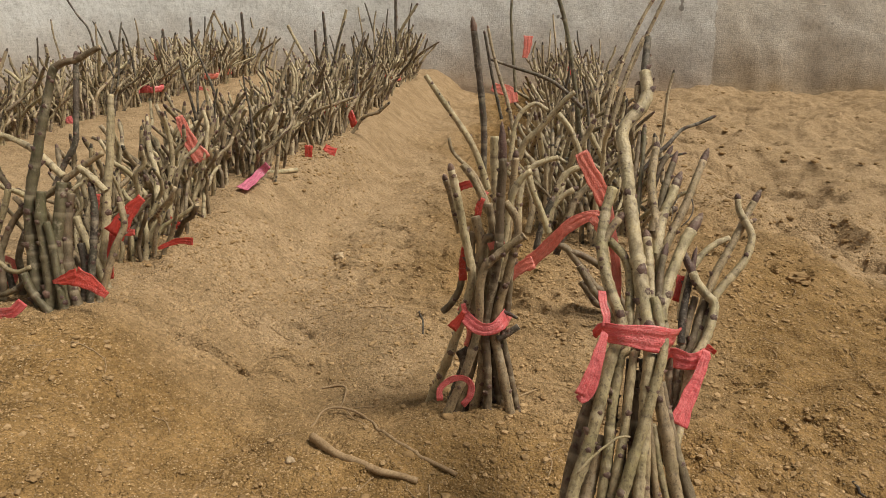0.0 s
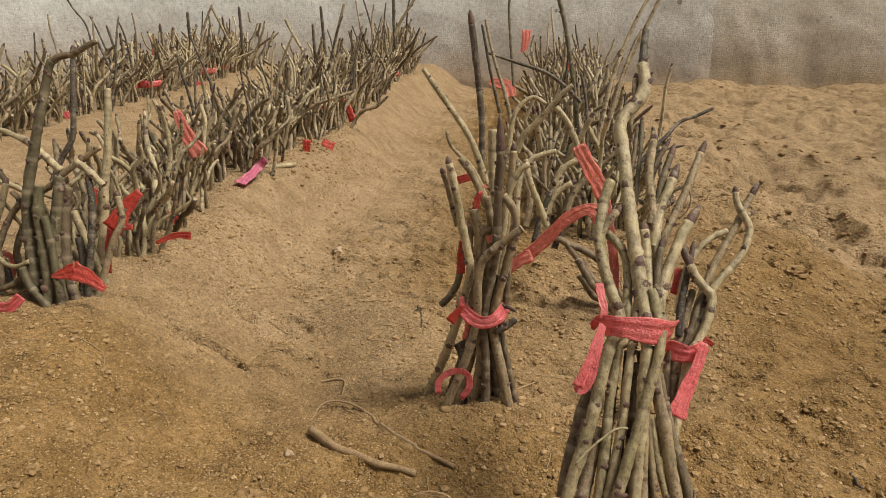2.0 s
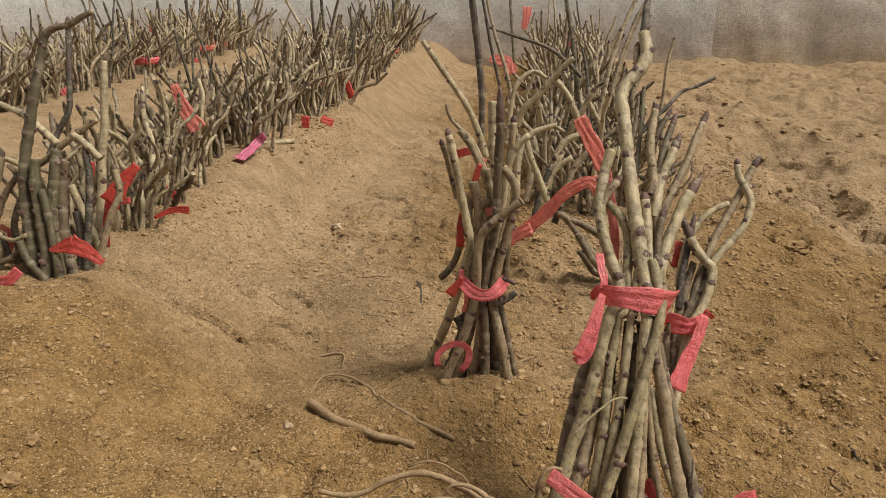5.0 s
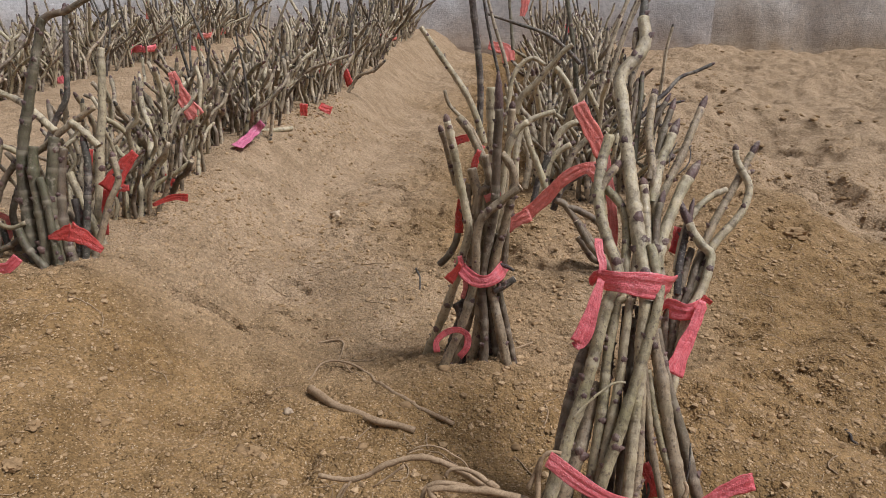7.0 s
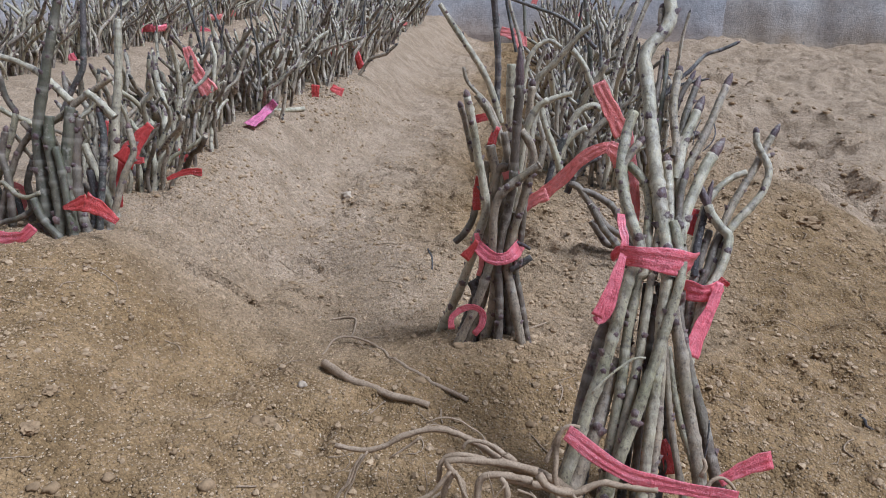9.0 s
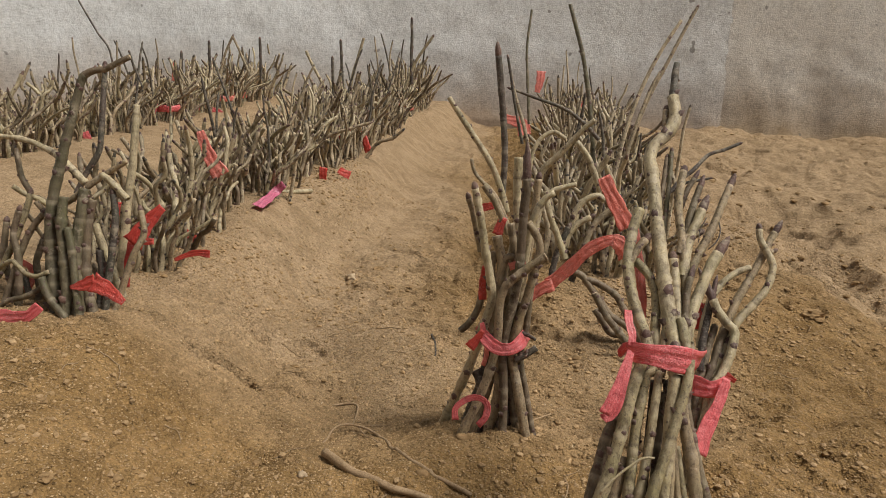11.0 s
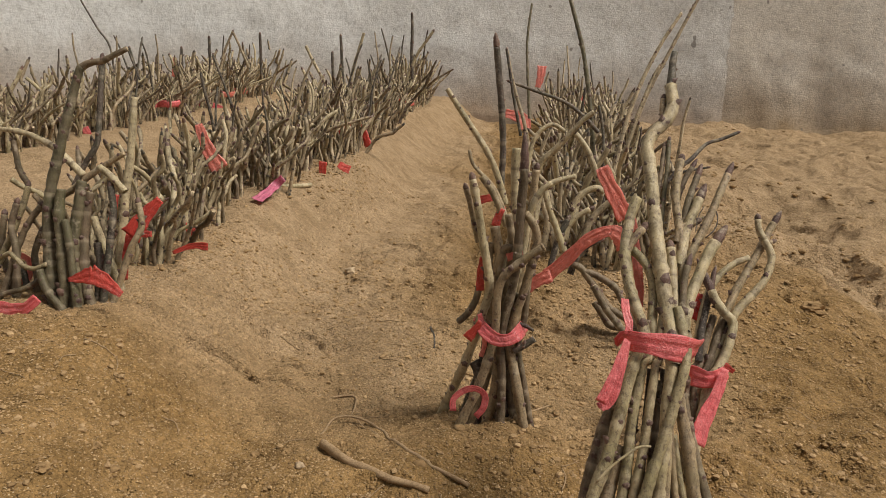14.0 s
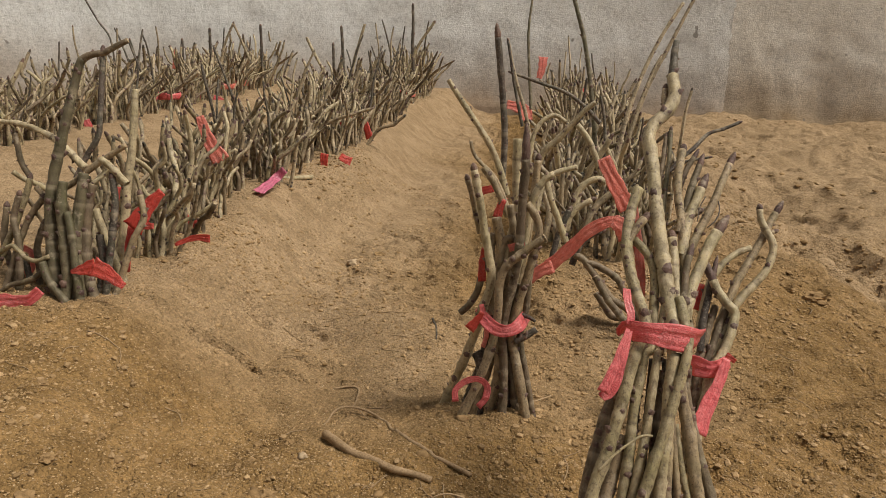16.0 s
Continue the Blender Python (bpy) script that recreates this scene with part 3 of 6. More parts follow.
tagged(wall_b, "stained yellowish felt sheet wall, creased at its foot", "cloth wall", kind="structure")


# ---- rows of heeled-in seedlings ----
RNG = np.random.default_rng(7)


def random_stem(rng, length, kind):
    """Control points of a crooked stem that starts upright at the origin."""
    p, d = [np.zeros(3)], np.array([0.0, 0.0, 1.0])
    turn = rng.uniform(0, 6.283)
    bend = np.array([math.cos(turn), math.sin(turn), 0])
    n = 8
    kink = rng.integers(2, n - 1)
    for i in range(n):
        if kind == "straight":
            d = d + rng.normal(0, 0.08, 3)
        elif kind == "kinked":
            d = d + rng.normal(0, 0.16, 3) + (bend * rng.uniform(0.6, 1.3) if i == kink else 0) - (bend * 0.55 if i == kink + 1 else 0)
        else:
            d = d + rng.normal(0, 0.13, 3) + bend * (0.08 + 0.32 * (3 <= i < 6)) + np.array([0, 0, 0.16 * (i >= 5)])
        d = d + np.array([0, 0, 0.07])
        d = d / np.linalg.norm(d)
        p.append(p[-1] + d * length / n)
    return p


def stem_variants(count, lo, hi, rng, barks):
    out = []
    for i in range(count):
        kind = ("kinked", "kinked", "curved", "straight", "curved", "kinked", "curved")[i % 7]
        length = rng.uniform(lo, hi)
        r0 = rng.uniform(0.0052, 0.0084)
        bm = stem_bmesh(random_stem(rng, length, kind), r0, r0 * rng.uniform(0.6, 0.85), rng, 7, "bud" if i % 5 else "cut", 0.0085)
        me = bpy.data.meshes.new("stem")
        bm.to_mesh(me)
        bm.free()
        for m in (barks[i % len(barks)], M_BUD if i % 3 else M_DARK, M_CUT):
            me.materials.append(m)
        out.append(me)
    return out


def rod_variants(count, rng):
    """Long thin straight rods, dark or greenish."""
    out = []
    for i in range(count):
        bm = stem_bmesh(random_stem(rng, rng.uniform(0.3, 0.4), "straight"), 0.0046, 0.0034, rng, 6, "bud", 0.01)
        me = bpy.data.meshes.new("stem")
        bm.to_mesh(me)
        bm.free()
        for m in (M_DARK if i % 3 else M_BARK, M_DARK, M_CUT):
            me.materials.append(m)
        out.append(me)
    return out


RODS = rod_variants(8, RNG)
VARIANTS = stem_variants(70, 0.15, 0.30, RNG, (M_BARK, M_PALE, M_TAN, M_BARK, M_BROWN, M_PALE, M_OLIVE))
MOSSY = stem_variants(20, 0.15, 0.30, RNG, (M_GREEN, M_BROWN, M_DARK))
BUNDLE_LABEL = "tied bundle of crooked grey seedling stems heeled into sand"


def stand(direction, spin, scale, place):
    q = Vector((0, 0, 1)).rotation_difference(Vector(direction).normalized())
    return Matrix.LocRotScale(place, q @ Euler((0, 0, spin)).to_quaternion(), (scale, scale, scale))


def row_bundle(x, y, count, radius, spread, lengths, rng, tie=None, group=""):
    """A bundle standing in the bed: stems that fan out from the sand, with or without a tie in view."""
    z = gz(x, y)
    thing = new("seedling_bundle")
    thing.location = (x, y, z)
    for i in range(count):
        a, q = rng.uniform(0, 6.283), math.sqrt(rng.uniform(0, 1))
        off = Vector((math.cos(a) * q * radius, math.sin(a) * q * radius, 0))
        if -0.52 < x + off.x < -0.42 and 1.52 < y + off.y < 1.79:
            off.x -= 0.05
        lean = UP + Vector((math.cos(a) * 0.75, math.sin(a), 0)) * q * spread + Vector(rng.normal(0, 0.09, 3)) * 0.8
        kinds = RODS if rng.uniform() < 0.025 and y > 1.75 else MOSSY if y < 1.2 and rng.uniform() < 0.6 else VARIANTS
        ob = new("stem", kinds[int(rng.integers(len(kinds)))])
        ob.parent = thing
        drop = gz(x + off.x, y + off.y) - z - 0.015
        ob.matrix_local = stand(lean, rng.uniform(0, 6.283), rng.uniform(*lengths), off + Vector((0, 0, drop)))
    label = BUNDLE_LABEL
    if tie is not None:
        h = rng.uniform(0.015, 0.05)
        path = band_bmesh((0, h * 0.13, h), UP, radius * 0.98, radius * 0.98, 0.018, rng, 1.0, 0.006)
        part("ribbon_tie", strip_bmesh(path, 0.024, (0, 0, 1), rng, 0.25, 0.3, 4, tilt=math.pi / 2), tie, thing, "plastic ribbon tie")
        a = rng.uniform(-2.6, -0.2)
        d = Vector((math.cos(a), math.sin(a), 0))
        s = d * radius * 0.95 + Vector((0, 0, h))
        e = d * (radius + rng.uniform(0.02, 0.05))
        g = gz(x + e.x, y + e.y) - z
        tail = [s, s * 0.7 + e * 0.3 + Vector((0, 0, 0.03)), e + Vector((0, 0, g + 0.012))]
        part("ribbon_tail", strip_bmesh([tuple(p) for p in tail], (0.016, 0.026), (0.3, -1, 0.4), rng, 0.7, 0.3, 4), tie, thing)
        label = "tied bundle of grey seedling stems with a red ribbon"
    return tagged(thing, label, "seedling bundle", group)


def plant_row(columns, y0, y1, step, count, rng, ties, lengths, group, taper=0.0, rise=(0.12, 0.14)):
    n = 0
    for cx in columns:
        y = y0 + rng.uniform(0, step)
        while y < y1:
            tie = [M_RED, M_CORAL, M_PINK][int(rng.integers(3))] if rng.uniform() < ties and y > 2.2 else None
            f = (y - y0) / (y1 - y0)
            lo, hi = lengths
            row_bundle(cx + rng.normal(0, 0.018) + taper * f, y, count, rng.uniform(0.042, 0.056), rng.uniform(0.06, 0.2), (lo + rise[0] * f ** 0.8, hi + rise[1] * f ** 0.8), rng, tie, group)
            y += step * rng.uniform(0.85, 1.2) * (1 + 0.1 * f)
            n += 1
    return n


plant_row((-0.515, -0.60), 1.2, 4.15, 0.092, 17, RNG, 0.2, (0.48, 0.78), "bundles in the row beside the path", 0.03, (0.16, 0.3))
plant_row((-1.29, -1.40), 1.8, 4.3, 0.105, 17, RNG, 0.12, (0.5, 0.84), "bundles in the row by the cloth wall", 0.0, (0.16, 0.26))
plant_row((0.19, 0.27, 0.35), 1.72, 4.3, 0.12, 15, RNG, 0.12, (0.62, 1.05), "bundles in the row across the path", 0.10)


# ---- kit for the things close by ----
HERO = np.random.default_rng(23)


def hero_thing(name, x, y, label, category, group):
    thing = new(name)
    thing.location = (x, y, gz(x, y))
    return tagged(thing, label, category, group)


def under(thing, name, bm, mats, label=""):
    ob = part(name, bm, mats, thing, label)
    ob.location = -thing.location
    return ob


def rooted(points):
    """Carry a stem's foot on into the soil when it ends just over it."""
    p = [Vector(q) for q in points]
    rise = p[0].z - gz(p[0].x, p[0].y)
    if rise < 0.075:
        d = (p[0] - p[1]).normalized()
        d.z = min(d.z, -0.8)
        p.insert(0, p[0] + d.normalized() * (max(rise, 0) * 1.05 + 0.015))
    return [tuple(q) for q in p]


def bud_bmesh(at, way, r, length, rng):
    """A pointed bud of overlapping scales."""
    n = 9
    path = np.array([np.array(at) + np.array(way) * length * (i / n - 0.06) for i in range(n + 1)])
    shape = [1.0, 1.08, 1.14, 1.06, 1.1, 0.92, 0.9, 0.66, 0.5, 0.12]
    bm = bmesh.new()
    tube(bm, path, np.array(shape) * r, 8, None, 0.07, rng)
    return bm


def hero_stem(thing, points, r0, r1, material, end):
    pts = rooted(points)
    rng = HERO
    kind = {"cut": "cut", "hollow": "cut"}.get(end, "none")
    bm = stem_bmesh(pts, r0 * 0.93, r1 * 0.93, rng, 12, kind, 0.0035, 0.034, 0.2)
    ob = under(thing, "stem", bm, [material, M_BUD, M_CUT])
    tip = np.array(pts[-1]) - np.array(pts[-2])
    tip = tip / np.linalg.norm(tip)
    size = {"bud": 1.3, "longbud": 3.6, "verylongbud": 7.5}.get(end)
    if size:
        part("bud", bud_bmesh(pts[-1], tip, r1 * 0.8, r1 * size + 0.003, rng), M_BUD, ob, "dark purple-brown bud")
    if end == "hollow":
        ring = bmesh.new()
        a = np.arange(13) * 2 * math.pi / 12
        u = np.cross(tip, (0, 0, 1.0))
        u = u / np.linalg.norm(u)
        v = np.cross(tip, u)
        loop = np.array(pts[-1]) + tip * 0.001 + (np.cos(a)[:, None] * u + np.sin(a)[:, None] * v) * r1 * 0.75
        tube(ring, loop, np.full(len(loop), r1 * 0.3), 6)
        part("cut_end", ring, M_CUT, ob, "pale cut end of a stem")
    return ob


def hero_root(thing, points, r0, r1, material):
    rng = HERO
    path = spline(points, 0.004)
    s = np.linspace(0, 1, len(path))
    path = path + np.cumsum(rng.normal(0, 0.00025, path.shape), axis=0)
    r = (r0 + (r1 - r0) * s) * (1 + 0.1 * np.sin(s * 31 + rng.uniform(0, 6)) + 0.06 * np.sin(s * 77))
    bm = bmesh.new()
    tube(bm, path, r, 8, None, 0.06, rng, True, True)
    return under(thing, "root", bm, material)


def hero_ribbon(thing, points, width, material, twist, name):
    bm = strip_bmesh(points, width, (0.05, -1.0, 0.25), HERO, twist, 0.13, 17, 0.0007, 0.003)
    return under(thing, name, bm, material, "woven plastic ribbon")


def loose_ribbon(label, points, width, material, twist):
    bm = strip_bmesh(points, width, (0.1, -1.0, 0.6), HERO, twist, 0.15, 13, 0.0007, 0.004)
    return tagged(mesh_object("plastic_ribbon", bm, [material]), label, "ribbon")


def ground_stick(name, label, category, plan, r0, r1, material):
    """A stick or root that lies along the ground through the plan's points."""
    rng = HERO
    flat = spline([(x, y, 0) for x, y in plan], 0.004)
    s = np.linspace(0, 1, len(flat))
    r = (r0 + (r1 - r0) * s) * (1 + 0.03 * np.sin(s * 23 + rng.uniform(0, 6)))
    z = np.array([gz(x, y) for x, y, _ in flat])
    k = np.ones(41) / 41
    z = np.maximum(np.convolve(np.pad(z, 20, "edge"), k, "valid"), z - 0.6 * r) + r * 0.55
    if r0 > 0.004:
        z = np.polyval(np.polyfit(s, z, 2), s)
    flat[:, 2] = z
    flat = flat + np.cumsum(rng.normal(0, 0.0002, flat.shape), axis=0) * (1, 1, 0.0)
    bm = bmesh.new()
    tube(bm, flat, r, 10, None, 0.02, rng, True, True)
    return tagged(mesh_object(name, bm, [material]), label, category)


# ---- the standing bundles ----
near_bundle = hero_thing("seedling_bundle", 0.226, 0.714, "bare-root seedling bundle standing on end, two pink ribbon ties", "seedling bundle", "bundles beside the path")
hero_stem(near_bundle, [(0.215, 0.719, 0.036), (0.217, 0.737, 0.070), (0.220, 0.758, 0.109), (0.222, 0.776, 0.144), (0.223, 0.793, 0.175), (0.225, 0.807, 0.202)], 0.0054, 0.0060, M_PALE, "none")
hero_stem(near_bundle, [(0.226, 0.806, 0.201), (0.224, 0.826, 0.223), (0.219, 0.846, 0.247), (0.214, 0.871, 0.277), (0.210, 0.894, 0.303), (0.206, 0.921, 0.336), (0.203, 0.940, 0.357), (0.201, 0.951, 0.370), (0.207, 0.961, 0.382), (0.217, 0.968, 0.391), (0.223, 0.976, 0.400), (0.226, 0.984, 0.410), (0.224, 0.999, 0.427)], 0.0074, 0.0067, M_PALE, "none")
hero_stem(near_bundle, [(0.223, 0.997, 0.425), (0.225, 1.007, 0.437), (0.226, 1.018, 0.450), (0.228, 1.027, 0.460)], 0.0044, 0.0036, M_DARK, "cut")
hero_stem(near_bundle, [(0.219, 0.976, 0.393), (0.217, 0.985, 0.403), (0.218, 0.993, 0.413)], 0.0029, 0.0038, M_TAN, "bud")
hero_stem(near_bundle, [(0.176, 0.706, 0.023), (0.187, 0.719, 0.048), (0.197, 0.734, 0.076), (0.206, 0.748, 0.102), (0.213, 0.761, 0.127), (0.220, 0.772, 0.148), (0.227, 0.786, 0.173), (0.234, 0.799, 0.198), (0.236, 0.812, 0.214), (0.232, 0.827, 0.232), (0.229, 0.837, 0.244)], 0.0061, 0.0045, M_OLIVE, "none")
hero_stem(near_bundle, [(0.231, 0.827, 0.218), (0.234, 0.848, 0.243), (0.236, 0.870, 0.268), (0.234, 0.892, 0.295), (0.230, 0.918, 0.324), (0.232, 0.936, 0.346), (0.235, 0.947, 0.359)], 0.0048, 0.0042, M_TAN, "bud")
hero_stem(near_bundle, [(0.229, 0.824, 0.219), (0.228, 0.843, 0.241), (0.226, 0.863, 0.264), (0.224, 0.881, 0.286)], 0.0048, 0.0048, M_PALE, "bud")
hero_stem(near_bundle, [(0.141, 0.713, 0.021), (0.152, 0.729, 0.051), (0.160, 0.743, 0.077), (0.166, 0.755, 0.100), (0.174, 0.767, 0.122), (0.182, 0.783, 0.154), (0.188, 0.798, 0.181), (0.193, 0.808, 0.200), (0.201, 0.826, 0.221), (0.194, 0.840, 0.237), (0.187, 0.854, 0.255), (0.183, 0.869, 0.272), (0.183, 0.882, 0.287), (0.186, 0.898, 0.305), (0.192, 0.913, 0.324)], 0.0062, 0.0055, M_OLIVE, "cut")
hero_stem(near_bundle, [(0.184, 0.875, 0.281), (0.189, 0.883, 0.290), (0.198, 0.891, 0.300)], 0.0040, 0.0045, M_TAN, "bud")
hero_stem(near_bundle, [(0.147, 0.734, 0.022), (0.156, 0.750, 0.054), (0.160, 0.767, 0.085), (0.167, 0.784, 0.117), (0.174, 0.799, 0.145), (0.186, 0.812, 0.170), (0.194, 0.824, 0.193)], 0.0066, 0.0051, M_BROWN, "none")
hero_stem(near_bundle, [(0.182, 0.723, 0.029), (0.186, 0.742, 0.064), (0.190, 0.758, 0.094), (0.193, 0.772, 0.121), (0.194, 0.784, 0.143), (0.197, 0.798, 0.170), (0.202, 0.813, 0.197), (0.206, 0.814, 0.199), (0.208, 0.827, 0.215), (0.209, 0.843, 0.234), (0.209, 0.861, 0.255), (0.203, 0.873, 0.270), (0.190, 0.883, 0.281)], 0.0054, 0.0043, M_OLIVE, "cut")
hero_stem(near_bundle, [(0.153, 0.723, 0.014), (0.165, 0.741, 0.047), (0.175, 0.756, 0.076), (0.182, 0.771, 0.103), (0.188, 0.785, 0.130)], 0.0090, 0.0056, M_TAN, "none")
hero_stem(near_bundle, [(0.190, 0.729, 0.047), (0.195, 0.746, 0.079), (0.200, 0.760, 0.106), (0.206, 0.779, 0.141), (0.209, 0.795, 0.173), (0.212, 0.810, 0.200), (0.214, 0.811, 0.201), (0.216, 0.828, 0.221), (0.219, 0.844, 0.240)], 0.0049, 0.0038, M_PALE, "none")
hero_stem(near_bundle, [(0.221, 0.713, 0.024), (0.223, 0.731, 0.058), (0.225, 0.747, 0.088), (0.225, 0.763, 0.118), (0.225, 0.777, 0.144)], 0.0049, 0.0037, M_TAN, "none")
hero_stem(near_bundle, [(0.211, 0.728, 0.016), (0.212, 0.745, 0.046), (0.213, 0.761, 0.077), (0.215, 0.780, 0.113), (0.217, 0.796, 0.144), (0.217, 0.816, 0.181)], 0.0045, 0.0036, M_BROWN, "none")
hero_stem(near_bundle, [(0.253, 0.717, 0.025), (0.244, 0.735, 0.058), (0.236, 0.751, 0.089), (0.231, 0.768, 0.121), (0.226, 0.787, 0.156)], 0.0037, 0.0030, M_TAN, "none")
hero_stem(near_bundle, [(0.269, 0.724, 0.030), (0.259, 0.738, 0.057), (0.246, 0.753, 0.086), (0.237, 0.769, 0.116), (0.231, 0.785, 0.146)], 0.0042, 0.0030, M_OLIVE, "none")
hero_stem(near_bundle, [(0.265, 0.730, 0.042), (0.258, 0.746, 0.072), (0.250, 0.763, 0.104), (0.243, 0.781, 0.138), (0.235, 0.797, 0.168), (0.230, 0.811, 0.195), (0.239, 0.826, 0.214), (0.235, 0.843, 0.234)], 0.0074, 0.0051, M_TAN, "none")
hero_stem(near_bundle, [(0.283, 0.740, 0.037), (0.273, 0.754, 0.064), (0.264, 0.770, 0.094), (0.254, 0.784, 0.120), (0.246, 0.798, 0.146), (0.239, 0.812, 0.173)], 0.0067, 0.0046, M_BROWN, "none")
# Four dark stems added behind the front ones to fill the gaps darkly.
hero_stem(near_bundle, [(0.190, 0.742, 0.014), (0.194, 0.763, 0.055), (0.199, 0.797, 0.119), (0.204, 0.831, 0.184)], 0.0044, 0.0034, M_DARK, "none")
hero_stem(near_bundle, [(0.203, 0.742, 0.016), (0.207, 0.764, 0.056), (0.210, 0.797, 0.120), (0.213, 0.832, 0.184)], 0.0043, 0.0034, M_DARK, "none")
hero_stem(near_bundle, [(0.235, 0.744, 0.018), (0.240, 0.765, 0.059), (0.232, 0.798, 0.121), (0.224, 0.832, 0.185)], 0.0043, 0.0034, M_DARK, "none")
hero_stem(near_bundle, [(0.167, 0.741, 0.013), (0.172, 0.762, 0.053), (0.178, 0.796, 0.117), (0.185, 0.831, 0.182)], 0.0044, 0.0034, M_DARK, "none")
hero_stem(near_bundle, [(0.235, 0.832, 0.216), (0.236, 0.851, 0.239), (0.239, 0.875, 0.267), (0.250, 0.895, 0.290), (0.262, 0.912, 0.310), (0.273, 0.931, 0.333), (0.281, 0.944, 0.349)], 0.0046, 0.0039, M_TAN, "longbud")
hero_stem(near_bundle, [(0.236, 0.828, 0.226), (0.240, 0.846, 0.247), (0.249, 0.863, 0.267), (0.259, 0.879, 0.286), (0.265, 0.886, 0.294)], 0.0050, 0.0058, M_PALE, "longbud")
hero_stem(near_bundle, [(0.232, 0.825, 0.224), (0.234, 0.842, 0.245), (0.236, 0.859, 0.265), (0.239, 0.867, 0.274)], 0.0035, 0.0034, M_BROWN, "longbud")
hero_stem(near_bundle, [(0.233, 0.874, 0.272), (0.239, 0.896, 0.299), (0.248, 0.913, 0.319), (0.252, 0.920, 0.327)], 0.0052, 0.0049, M_PALE, "longbud")
hero_stem(near_bundle, [(0.235, 0.890, 0.284), (0.240, 0.914, 0.313), (0.247, 0.932, 0.334), (0.252, 0.942, 0.346)], 0.0043, 0.0036, M_BROWN, "longbud")
hero_stem(near_bundle, [(0.230, 0.888, 0.290), (0.234, 0.898, 0.302), (0.243, 0.902, 0.306), (0.248, 0.904, 0.308)], 0.0037, 0.0038, M_TAN, "bud")
hero_stem(near_bundle, [(0.218, 0.911, 0.300), (0.221, 0.933, 0.326), (0.224, 0.952, 0.348), (0.226, 0.974, 0.374)], 0.0025, 0.0023, M_GREEN, "bud")
hero_stem(near_bundle, [(0.214, 0.930, 0.317), (0.219, 0.955, 0.347), (0.222, 0.972, 0.367)], 0.0028, 0.0026, M_BROWN, "bud")
hero_stem(near_bundle, [(0.232, 0.971, 0.335), (0.241, 0.980, 0.346), (0.253, 0.987, 0.355), (0.269, 1.001, 0.370), (0.285, 1.006, 0.376), (0.301, 1.012, 0.383)], 0.0026, 0.0018, M_DARK, "bud")
hero_stem(near_bundle, [(0.227, 0.960, 0.334), (0.238, 0.967, 0.342), (0.254, 0.971, 0.347), (0.267, 0.973, 0.350)], 0.0020, 0.0014, M_DARK, "bud")
hero_stem(near_bundle, [(0.234, 0.936, 0.318), (0.243, 0.954, 0.339), (0.250, 0.963, 0.350)], 0.0031, 0.0029, M_BROWN, "longbud")
hero_root(near_bundle, [(0.265, 0.904, 0.320), (0.266, 0.897, 0.312), (0.261, 0.890, 0.304), (0.253, 0.885, 0.298)], 0.0007, 0.0005, M_DARK)
hero_root(near_bundle, [(0.254, 0.906, 0.323), (0.249, 0.899, 0.314), (0.247, 0.889, 0.302)], 0.0005, 0.0004, M_DARK)
hero_root(near_bundle, [(0.165, 0.748, 0.114), (0.177, 0.755, 0.127), (0.198, 0.764, 0.142), (0.209, 0.764, 0.144)], 0.0012, 0.0010, M_PALE)
hero_root(near_bundle, [(0.124, 0.698, 0.063), (0.134, 0.694, 0.054), (0.153, 0.692, 0.052), (0.175, 0.697, 0.061), (0.194, 0.697, 0.060), (0.222, 0.696, 0.059)], 0.0035, 0.0021, M_ROOT)
hero_root(near_bundle, [(0.143, 0.700, 0.037), (0.139, 0.713, 0.062), (0.140, 0.725, 0.085), (0.149, 0.729, 0.093), (0.156, 0.729, 0.092)], 0.0029, 0.0017, M_ROOT)
hero_root(near_bundle, [(0.131, 0.717, 0.061), (0.137, 0.723, 0.072), (0.141, 0.729, 0.083)], 0.0022, 0.0019, M_ROOT)
hero_root(near_bundle, [(0.260, 0.720, 0.060), (0.263, 0.724, 0.068), (0.261, 0.727, 0.074)], 0.0022, 0.0014, M_ROOT)
hero_root(near_bundle, [(0.264, 0.710, 0.044), (0.265, 0.716, 0.057), (0.273, 0.719, 0.062), (0.281, 0.718, 0.060), (0.289, 0.713, 0.051), (0.292, 0.706, 0.039)], 0.0021, 0.0012, M_ROOT)
hero_root(near_bundle, [(0.289, 0.714, 0.050), (0.296, 0.712, 0.046), (0.302, 0.711, 0.043)], 0.0010, 0.0007, M_ROOT)
hero_root(near_bundle, [(0.266, 0.742, 0.061), (0.269, 0.749, 0.074), (0.270, 0.759, 0.092)], 0.0010, 0.0007, M_DARK)
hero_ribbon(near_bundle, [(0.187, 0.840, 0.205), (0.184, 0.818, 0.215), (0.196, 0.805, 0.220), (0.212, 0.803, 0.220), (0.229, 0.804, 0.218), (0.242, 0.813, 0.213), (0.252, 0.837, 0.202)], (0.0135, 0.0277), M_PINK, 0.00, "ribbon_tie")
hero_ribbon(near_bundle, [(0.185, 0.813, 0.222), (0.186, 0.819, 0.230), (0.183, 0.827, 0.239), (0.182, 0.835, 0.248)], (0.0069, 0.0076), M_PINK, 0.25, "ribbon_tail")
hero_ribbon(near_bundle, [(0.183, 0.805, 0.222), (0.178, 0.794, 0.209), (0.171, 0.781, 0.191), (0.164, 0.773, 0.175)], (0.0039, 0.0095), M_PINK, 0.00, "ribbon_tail")
